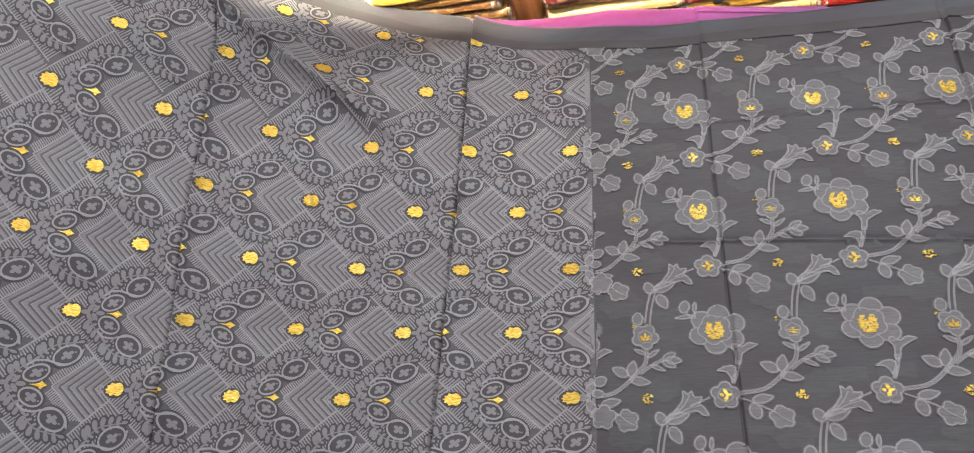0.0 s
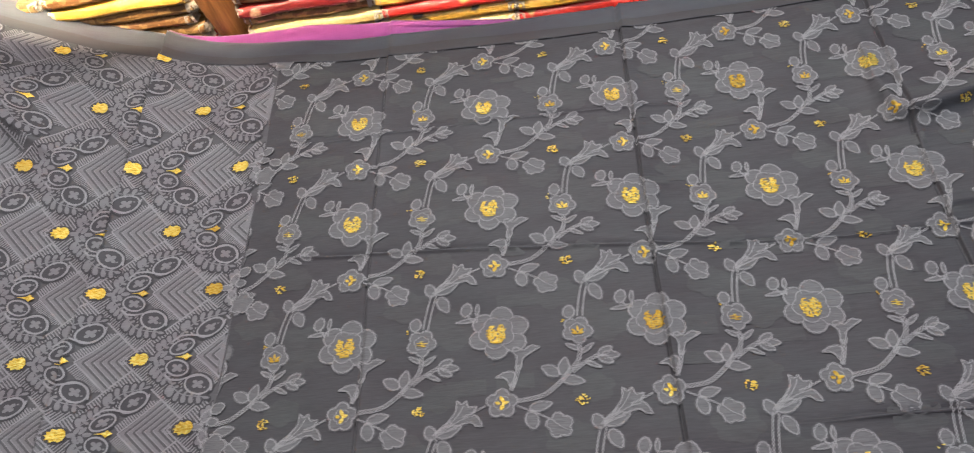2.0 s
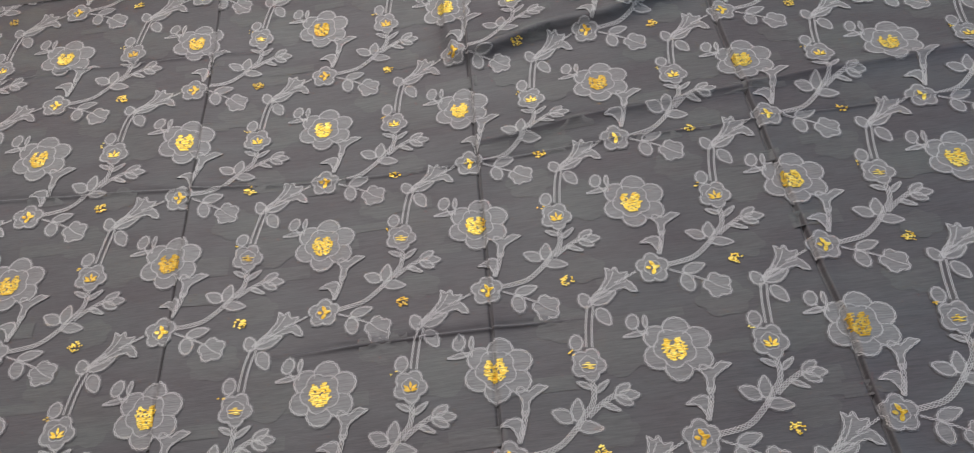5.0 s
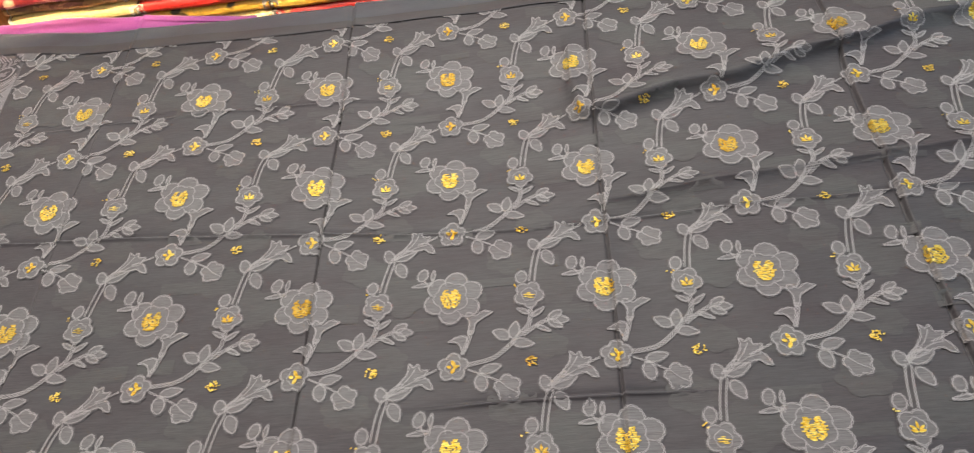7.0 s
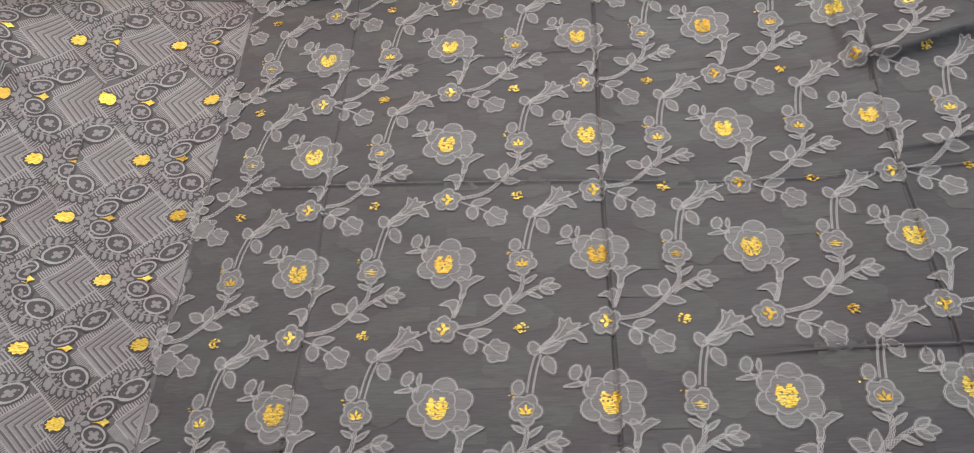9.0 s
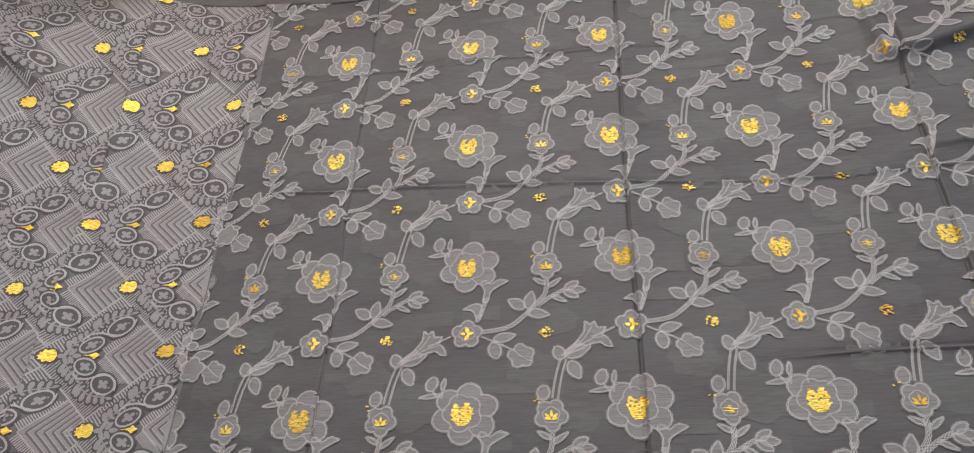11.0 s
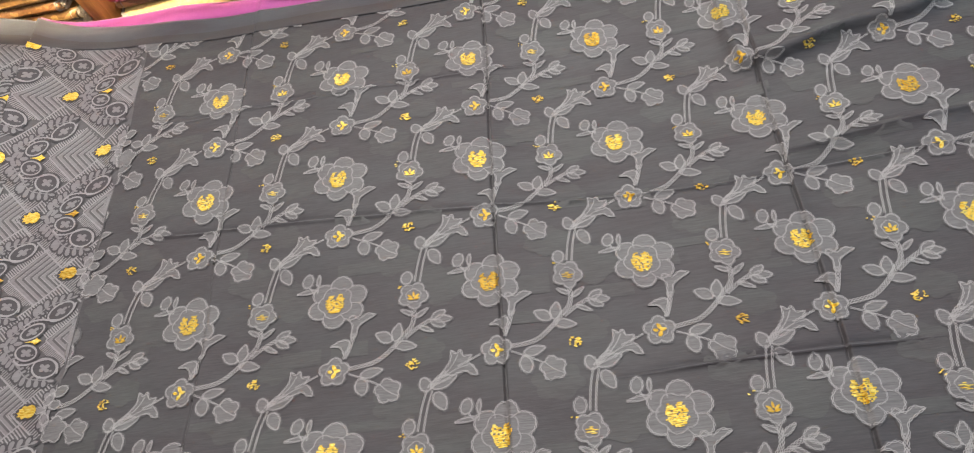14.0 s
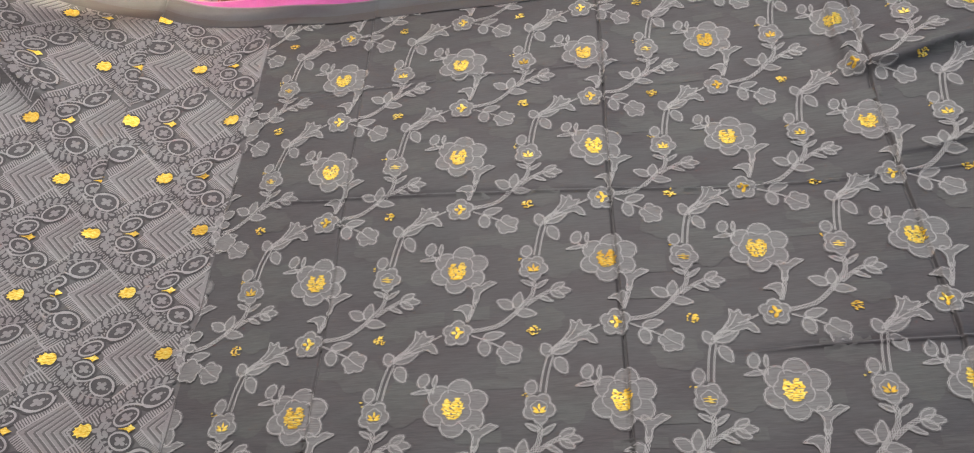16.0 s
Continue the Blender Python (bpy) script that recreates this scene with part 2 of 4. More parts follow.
class Inlay:
    """Collects woven shapes of one draft layer, then drapes them as one mesh. clip(u, v) gives a point moved inside the panel."""

    def __init__(self, clip=None):
        self.pts, self.faces, self.slots, self.clip = [], [], [], clip

    def inside(self, pts):
        if self.clip is None:
            return list(pts)
        moved = [self.clip(u, v) for u, v in pts]
        stay = sum(1 for a, b in zip(pts, moved) if abs(a[0] - b[0]) + abs(a[1] - b[1]) < 1e-9)
        return moved if stay >= 2 else []

    def fill(self, pts, rings=1, slot=0):
        pts = self.inside(pts)
        if not pts:
            return
        n, b = len(pts), len(self.pts)
        cx, cy = sum(p[0] for p in pts) / n, sum(p[1] for p in pts) / n
        if any(near_fold(*p) for p in pts):
            rings *= 4
        self.pts.append((cx, cy))
        for r in range(1, rings + 1):
            self.pts += [(cx + (x - cx) * r / rings, cy + (y - cy) * r / rings) for x, y in pts]
        new_faces = [(b, b + 1 + i, b + 1 + (i + 1) % n) for i in range(n)]
        for r in range(rings - 1):
            o, q = b + 1 + r * n, b + 1 + (r + 1) * n
            new_faces += [(o + i, q + i, q + (i + 1) % n, o + (i + 1) % n) for i in range(n)]
        self.faces += new_faces
        self.slots += [slot] * len(new_faces)

    def ribbon(self, pts, w, closed=False, slot=0, wave=0.0, sign=1):
        """A thread along pts; with wave it swings from side to side, as one strand of a chain stitch."""
        if len(pts) < 2:
            return
        if any(near_fold(*p) for p in pts) and not wave:
            fine = []
            for (ax, ay), (bx, by) in zip(pts, pts[1:] + (pts[:1] if closed else [])):
                k = max(1, math.ceil(math.hypot(bx - ax, by - ay) / 0.0016))
                fine += [(ax + (bx - ax) * i / k, ay + (by - ay) * i / k) for i in range(k)]
            pts = fine if closed else fine + [pts[-1]]
        if self.clip is not None:
            keep = [abs(self.clip(*p)[0] - p[0]) + abs(self.clip(*p)[1] - p[1]) < 1e-9 for p in pts]
            if not all(keep):
                first = next((i for i, k in enumerate(keep) if k), None)
                if first is None:
                    return
                if closed:  # start the open rest of a cut ring just past the cut
                    cut = next(i for i, k in enumerate(keep) if not k)
                    pts, keep = pts[cut:] + pts[:cut], keep[cut:] + keep[:cut]
                    first = next(i for i, k in enumerate(keep) if k)
                last = next((i for i in range(first, len(keep)) if not keep[i]), len(keep))
                pts, closed = pts[first:last], False
                if len(pts) < 2:
                    return
        n, b = len(pts), len(self.pts)
        for i, (x, y) in enumerate(pts):
            x0, y0 = pts[i - 1] if i or closed else pts[0]
            x1, y1 = pts[(i + 1) % n] if i < n - 1 or closed else pts[-1]
            l = math.hypot(x1 - x0, y1 - y0) or 1
            nx, ny = -(y1 - y0) / l, (x1 - x0) / l
            c = sign * wave * math.sin(i * math.pi / 2.6)
            h = 0.5 * w
            self.pts += [(x + nx * (c + h), y + ny * (c + h)), (x + nx * (c - h), y + ny * (c - h))]
        m = n if closed else n - 1
        for i in range(m):
            a, c = b + 2 * i, b + 2 * ((i + 1) % n)
            self.faces.append((a, a + 1, c + 1, c))
        self.slots += [slot] * m

    def chain(self, pts, w, closed=False, slot=0):
        for sign in (1, -1):
            self.ribbon(pts, w * 0.36, closed, slot, w * 0.48, sign)

    def mesh(self, name, mats, parent, off, label="", lift=0.0):
        if not self.faces:
            return None
        mats = mats if isinstance(mats, (list, tuple)) else [mats]
        me = bpy.data.meshes.new(name)
        p = drape(self.pts, off)
        if lift:
            up = np.zeros(len(p), bool)
            low = np.zeros(len(p), bool)
            for f, k in zip(self.faces, self.slots):
                (up if k == 1 else low)[list(f)] |= k > 0
            p[up, 2] += lift
            p[low, 2] -= 0.0005
        me.from_pydata(p.tolist(), [], self.faces)
        for m in mats:
            me.materials.append(m)
        me.polygons.foreach_set("material_index", self.slots)
        me.polygons.foreach_set("use_smooth", [True] * len(me.polygons))
        ob = new(name, me)
        ob.parent = parent
        return tagged(ob, label)


def oval(cx, cy, rx, ry, deg=0.0, n=12, tip=0.0):
    """An oval outline; tip draws its far end to a point."""
    c, s, out = math.cos(radians(deg)), math.sin(radians(deg)), []
    for i in range(n):
        a = 2 * math.pi * i / n
        x, y = rx * math.cos(a), ry * math.sin(a) * (1 - tip * max(0, math.cos(a)))
        out.append((cx + x * c - y * s, cy + x * s + y * c))
    return out


def lobed(cx, cy, r, lobes, turn, depth=0.16, n=48, squash=1.0):
    out = []
    for i in range(n):
        a = 2 * math.pi * i / n
        k = r * (1 - depth + depth * abs(math.cos(lobes / 2 * (a - radians(turn)))) ** 0.8)
        out.append((cx + k * math.cos(a), cy + squash * k * math.sin(a)))
    return out


def spline(ctrl, step=0.95):
    """A smooth line through its control points, in even steps."""
    p = [ctrl[0], *ctrl, ctrl[-1]]
    out = []
    for i in range(1, len(p) - 2):
        (ax, ay), (bx, by), (cx, cy), (dx, dy) = p[i - 1 : i + 3]
        n = max(2, int(math.hypot(cx - bx, cy - by) / step))
        for k in range(n):
            t = k / n
            f = lambda a, b, c, d: 0.5 * (2 * b + (c - a) * t + (2 * a - 5 * b + 4 * c - d) * t * t + (3 * b - a - 3 * c + d) * t**3)
            out.append((f(ax, bx, cx, dx), f(ay, by, cy, dy)))
    return out + [ctrl[-1]]


def closed_path(pts, step=0.95):
    out = []
    for (ax, ay), (bx, by) in zip(pts, pts[1:] + pts[:1]):
        n = max(1, round(math.hypot(bx - ax, by - ay) / step))
        out += [(ax + (bx - ax) * k / n, ay + (by - ay) * k / n) for k in range(n)]
    return out


# ---- the saree ----
saree = tagged(new("saree"), "charcoal grey sheer silk saree woven with roses and gold, spread flat", "saree")


def cloth_panel(name, mat, inside, label):
    keep = inside((UU[:-1, :-1] + UU[1:, 1:]) / 2, (VV[:-1, :-1] + VV[1:, 1:]) / 2)
    idx = np.arange((NU + 1) * (NV + 1)).reshape(NU + 1, NV + 1)
    quads = np.stack([idx[:-1, :-1], idx[1:, :-1], idx[1:, 1:], idx[:-1, 1:]], -1)[keep]
    used, inv = np.unique(quads, return_inverse=True)
    me = bpy.data.meshes.new(name)
    me.from_pydata(GRID.reshape(-1, 3)[used].tolist(), [], inv.reshape(quads.shape).tolist())
    me.materials.append(mat)
    me.polygons.foreach_set("use_smooth", [True] * len(me.polygons))
    ob = new(name, me)
    ob.parent = saree
    return tagged(ob, label)


LEFT = -0.765
cloth_panel("body_panel", GROUND, lambda u, v: (u >= EDGE) & (v < border_in(u) + 0.006), "dark grey sheer body with horizontal weave streaks")
cloth_panel("pallu_panel", PGROUND, lambda u, v: (u < EDGE) & (u >= LEFT) & (v < border_in(u) + 0.006), "grey brocade end panel")
cloth_panel("end_border", BORDER, lambda u, v: (u < LEFT) & (v < border_in(u) + 0.006), "plain dark end border")


def strip(name, mat, parent, u0, u1, low, high, off, label="", n=10, back=0.0):
    """A band of cloth along the length, between two lines of the draft; back thickens it downwards."""
    us = np.arange(u0, u1 + 1e-6, 0.003)
    ts = np.linspace(0, 1, n + 1)
    pts = [(u, low(u) + (high(u) - low(u)) * t) for u in us for t in ts]
    faces = [(i * (n + 1) + j, (i + 1) * (n + 1) + j, (i + 1) * (n + 1) + j + 1, i * (n + 1) + j + 1) for i in range(len(us) - 1) for j in range(n)]
    p = drape(pts, off)
    m = len(p)
    if back:
        q = p.copy()
        q[:, 2] -= back
        p = np.concatenate([p, q])
        faces += [tuple(m + k for k in reversed(f)) for f in faces]
        faces += [(i * (n + 1) + n, (i + 1) * (n + 1) + n, m + (i + 1) * (n + 1) + n, m + i * (n + 1) + n) for i in range(len(us) - 1)]
    me = bpy.data.meshes.new(name)
    me.from_pydata(p.tolist(), [], faces)
    me.materials.append(mat)
    me.polygons.foreach_set("use_smooth", [True] * len(me.polygons))
    ob = new(name, me)
    ob.parent = parent
    return tagged(ob, label)


border = strip("selvage_border", BORDER_SHEER, saree, U0 + 0.01, U1 - 0.02, border_in, border_out, 0.0012, "sheer brownish grey selvage border")
strip("hem", BORDER, border, U0 + 0.01, U1 - 0.02, lambda u: border_in(u) + 0.012 + 0.002 * math.sin(u * 17), border_out, 0.0016, "plain slate grey double hem", 6, 0.0006)
strip("hem_stitch", CORD_DARK, border, U0 + 0.01, U1 - 0.02, lambda u: border_in(u) - 0.0006, lambda u: border_in(u) + 0.0006, 0.0024, "", 1)


def in_body(u, v):
    return (min(max(u, EDGE + 0.0006), U1 - 0.01), min(v, border_in(u) - 0.0006))


def in_pallu(u, v):
    return (min(max(u, LEFT), EDGE - 0.0006), min(v, border_in(u) - 0.0006))


def closed_spline(ctrl, step=1.4):
    n = len(ctrl)
    return spline([ctrl[i % n] for i in range(n + 1)], step)[:-1]


def piece(fill=None, rings=1, cords=()):
    """One woven piece: a filled outline and its threads (points, width, closed)."""
    return {"fill": fill, "rings": rings, "cords": list(cords)}


def flower(x, y, r, turn, inner=True):
    cords = [(closed_path(lobed(x, y, r * 1.04, 5, turn, 0.28, 50)), 1.35, True)]
    if inner:
        cords.append((closed_path(lobed(x, y, r * 0.55, 5, turn + 30, 0.2, 24)), 0.8, True))
    return piece(lobed(x, y, r * 1.04, 5, turn, 0.28, 30), 2, cords)


def leaf(x, y, rx, ry, deg, tip=0.5, vein=False):
    o = oval(x, y, 0.92 * rx, 0.88 * ry, deg, 16, tip)
    cords = [(closed_path(o), 1.3, True)]
    if vein:
        c, s = math.cos(radians(deg)), math.sin(radians(deg))
        cords.append((spline([(x - rx * c, y - rx * s), (x + 0.6 * rx * c, y + 0.6 * rx * s)]), 0.8, False))
    return piece(o, 1, cords)


def shaped(ctrl, rings=2):
    return piece(closed_spline(ctrl, 2.2), rings, [(closed_spline(ctrl), 1.3, True)])


def stem(ctrl, w=1.6, double=0.0):
    line = spline(ctrl)
    if not double:
        return [(line, w, False)]
    out = []
    for side in (-1, 1):
        o = []
        for i, (x, y) in enumerate(line):
            (x0, y0), (x1, y1) = line[max(0, i - 1)], line[min(len(line) - 1, i + 1)]
            l = math.hypot(x1 - x0, y1 - y0) or 1
            o.append((x - side * double * (y1 - y0) / l, y + side * double * (x1 - x0) / l))
        out.append((o, w, False))
    return out


def rose_draft():
    cords = [(closed_path(lobed(3.6, 0.6, 23.6, 6, 20, 0.27, 108, 0.94)), 1.4, True), (closed_path(lobed(1.8, 0.8, 14, 5, 40, 0.22, 50)), 1.0, True)]
    for a in range(-10, 350, 60):
        c, s = math.cos(radians(a)), math.sin(radians(a))
        cords.append((spline([(1.8 + 11.5 * c, 0.8 + 11.5 * s), (3.6 + 17.5 * c, 0.6 + 16.5 * s)]), 0.8, False))
    return piece(lobed(3.6, 0.6, 23.6, 6, 20, 0.27, 60, 0.94), 4, cords)


ROSE_LEAVES = [leaf(-21, 23, 6.2, 4.7, 70, 0.1), leaf(-12.5, 22.5, 5.0, 1.8, 80, 0.4), leaf(-22, 13.5, 8.5, 1.9, 186, 0.6)]
for a, b in (((-20, 18), (-15.5, 11)), ((-12.5, 18), (-13.5, 11.5))):
    ROSE_LEAVES[0]["cords"] += stem([a, b], 1.4)
VINE_STEMS = (
    stem([(16.5, -28), (15, -36), (10, -48)], 1.5, 1.0)
    + stem([(14, -57), (32, -54), (44, -46), (54, -36), (61, -28), (63, -20), (63, -15)], 1.6, 1.0)
    + stem([(66, 9), (69, 25), (73, 39)], 1.6, 2.0)
    + stem([(56, -37), (66, -30), (76, -25)], 1.5, 0.9)
    + stem([(14, -61), (25, -66), (36, -72)], 1.5)
    + stem([(-9, -59), (-18, -63), (-26, -66)], 1.6)
    + stem([(-34, -69), (-40, -73), (-47, -80)], 1.6, 1.3)
)
VINE_LEAVES = [
    shaped([(34, -15), (27, -13), (21, -16.5), (16, -13), (13, -16), (16, -22), (14.5, -31), (18.5, -31), (20.5, -23), (27, -18.5)]),
    shaped([(-1, -37), (5, -33.5), (12, -33), (14, -38), (12.5, -44), (10, -48), (9, -42.5), (5.5, -37.5)]),
    leaf(50, -32, 7.8, 4.6, 75, 0.45),
    leaf(40, -34.5, 7.6, 4.8, 150, 0.45),
    leaf(56, -43.5, 9.0, 4.2, -12, 0.55),
    leaf(57.5, -16.5, 5.5, 1.9, 150, 0.6),
    leaf(69, -18.5, 6.5, 1.9, 35, 0.6),
    leaf(58, 13.5, 6.0, 5.0, 80, 0.1),
    leaf(70, 43.5, 6.2, 4.8, 110, 0.2),
    leaf(83.5, 44, 10.5, 5.4, 18, 0.6, True),
    leaf(80.5, 29.5, 8.0, 5.2, -65, 0.4),
    leaf(72, -32.5, 6.5, 1.8, -28, 0.6),
    leaf(81.5, -22, 6.2, 3.4, 28, 0.3),
    leaf(85, -26, 7.0, 3.6, -6, 0.4),
    leaf(81, -29.2, 6.2, 3.2, -30, 0.35),
    leaf(31, -62, 8.8, 4.2, 12, 0.5),
    leaf(24, -72.5, 7.0, 5.2, -80, 0.1),
    shaped([(-44, -78), (-37, -69), (-31, -61), (-30, -53), (-26.5, -56), (-23, -53.5), (-21.5, -58.5), (-15.5, -59), (-18.5, -64), (-15, -67), (-12, -74), (-16.5, -73.5), (-20, -70.5), (-27, -71.5), (-36, -75)]),
]
VINE_LEAVES[-1]["cords"] += stem([(-38, -73), (-30, -65), (-25, -57)], 0.9) + stem([(-37, -73.5), (-27, -68), (-18, -66)], 0.9)
ROUND_BUD = flower(43, -77.5, 9.2, 25, False)
ROUND_BUD["cords"] += stem([(37, -72), (43, -78), (50, -82)], 0.9)


def gold_rose(rng):
    """Horizontal zari wefts filling a ragged heart."""
    out = []
    for i in range(14):
        y = -8.0 + i * 1.25
        half = 8.0 * math.sqrt(max(0.05, 1 - ((y - 0.3) / 9.2) ** 2)) * rng.uniform(0.8, 1.08)
        x = 1.5 - half
        while x < 1.5 + half - 0.8:
            l = min(rng.uniform(1.2, 5.5), 1.5 + half - x)
            if y > 2.5 and abs(x + 0.5 * l - 1.5) < 0.5 * (y - 1.0):
                x += 1.0
                continue
            a, b = rng.uniform(-0.25, 0.25), rng.uniform(-0.25, 0.25)
            out.append([(x, y - 0.45 + a), (x + l * 0.5, y - 0.62 + b), (x + l, y - 0.45 + b), (x + l + 0.2, y + 0.5 + b), (x + l * 0.5, y + 0.62 + a), (x + 0.1, y + 0.5 + a)])
            x += l + (0.2 if rng.random() < 0.72 else rng.uniform(0.8, 1.8))
    return out


def gold_florets(x, y, kind):
    """Small zari petals: four leaning to one side, a low crown, or a few loose wefts."""
    if kind == 0:
        return [oval(x + dx, y + dy, rx, ry, a, 8, 0.3) for dx, dy, rx, ry, a in ((-2.9, 0.2, 2.0, 1.4, 160), (0.2, 3.0, 2.9, 1.6, 115), (2.6, 0.2, 2.7, 1.5, 10), (0.2, -3.0, 2.8, 1.6, 60))]
    if kind == 2:
        return [oval(x + dx, y + dy, rx, 0.42, 0, 6) for dx, dy, rx in ((0, 2.2, 1.6), (-1.5, 1.0, 3.4), (2.2, 0.2, 3.2), (-1.0, -0.9, 3.8), (1.4, -2.0, 2.6))]
    return [oval(x + 0.85 * dx, y + 0.85 * dy, 2.5, 1.0, a, 8, 0.3) for dx, dy, a in ((0.3, 2.4, 90), (-3.0, 0.6, 140), (3.2, 0.4, 38), (-2.6, -1.9, 165), (3.0, -2.0, 12))]


def gold_dots(rng, x, y, n, r):
    out = []
    for i in range(n):
        a, k = rng.uniform(0, 6.28), r * math.sqrt(rng.random())
        out.append(oval(x + k * math.cos(a), y + 0.8 * k * math.sin(a), rng.uniform(0.7, 1.4), rng.uniform(0.4, 0.65), rng.choice((0, 0, 25, -30)), 6))
    return out


ROSE = rose_draft()
FLORETS = ((3, -58, flower(3, -58, 11, 15)), (63, -4, flower(63, -3, 11, 60)))
rng = random.Random(7)


def weave(name, p, at, parent, off, label=""):
    """Drapes one piece with its threads as one part."""
    lay = Inlay(in_body)
    if p["fill"]:
        lay.fill([at(x, y) for x, y in p["fill"]], p["rings"])
        n = len(p["fill"])
        cx, cy = sum(q[0] for q in p["fill"]) / n, sum(q[1] for q in p["fill"]) / n
        out = []
        for i, (x, y) in enumerate(p["fill"]):
            k = 1 + (1.3 + 0.7 * (i % 2)) / max(3.0, math.hypot(x - cx, y - cy))
            out.append(at(cx + (x - cx) * k, cy + (y - cy) * k))
        lay.fill(out, p["rings"], 2)
    if p["fill"] and not lay.faces:
        return None
    for pts, w, closed in p["cords"]:
        lay.chain([at(x, y) for x, y in pts], w / 1000, closed, 1)
    return lay.mesh(name, [FILL, CORD, FRINGE], parent, off, label, 0.0008)


def repeat(c, r):
    v = ROWS[r]
    u = COLS[c] - 0.03 * v
    right = COLS[min(c + 1, len(COLS) - 1)] - COLS[c] if c + 1 < len(COLS) else 0.117
    left = COLS[c] - COLS[c - 1] if c else 0.117

    def at(x, y):
        return (u + x / 1000 * (right if x > 0 else left) / 0.1195 - 0.00003 * y, v + y / 1000)

    rose = weave("rose_motif", ROSE, at, saree, 0.0014, "pale grey woven rose")
    if rose:
        for p in ROSE_LEAVES:
            weave("rose_leaf", p, at, rose, 0.0013)
        zari = Inlay(in_body)
        for q in gold_rose(rng):
            zari.fill([at(*p) for p in q])
        zari.mesh("gold_centre", GOLD, rose, 0.0027, "gold zari centre")
    vine = weave("vine_stem", piece(cords=VINE_STEMS), at, saree, 0.0010, "pale chain-stitched vine")
    if vine:
        for p in VINE_LEAVES:
            weave("vine_leaf", p, at, vine, 0.0013)
        weave("round_bud", ROUND_BUD, at, vine, 0.0014)
    sprig = Inlay(in_body)
    for q in gold_dots(rng, 61, -59, 28, 5.0) + gold_dots(rng, 53, 7, 3, 3):
        sprig.fill([at(*p) for p in q])
    dots = sprig.mesh("gold_sprig", GOLD, saree, 0.0024, "scattered gold zari sprig")
    if dots:
        tagged(dots, kind="stuff")
    # under layer showing through the sheer ground
    for dx, dy, k in ((-36, 6, 26), (-46, -48, 16), (48, 30, 20)):
        jx, jy = rng.uniform(-4, 4), rng.uniform(-3, 3)
        beneath([at(x, y) for x, y in lobed(dx + jx, dy + jy, k, 6, rng.uniform(0, 60), 0.25, 26, 0.75)], 3)
    for _ in range(3):
        x, y, w, h = rng.uniform(-60, 20), rng.uniform(-70, 40), rng.uniform(25, 50), rng.uniform(6, 13)
        beneath([at(*p) for p in closed_path([(x, y), (x, y - h), (x + w, y - h), (x + w, y)], 8)], 2)
    for x, y, p in FLORETS:
        bloom = weave("floret_motif", p, at, saree, 0.0016, "small pale grey woven floret")
        if bloom:
            heart = Inlay(in_body)
            for q in gold_florets(x, y, 0 if y < -50 else 1 + (rng.random() < 0.4)):
                heart.fill([at(*p) for p in q])
            heart.mesh("gold_floret", GOLD, bloom, 0.0029, "gold zari petals")


UNDER = [Inlay(in_body) for _ in range(7)]
turns = [0]


def beneath(outline, rings):
    if all(in_body(*p) == tuple(p) for p in outline):
        UNDER[turns[0] % len(UNDER)].fill(outline, rings)
        turns[0] += 1


for c in range(len(COLS)):
    for r in range(len(ROWS)):
        repeat(c, r)
for i, lay in enumerate(UNDER):
    tagged(lay.mesh("under_layer", GHOST, saree, 0.0002 + 0.00008 * i, "faint motifs of the cloth layer beneath"), kind="stuff")


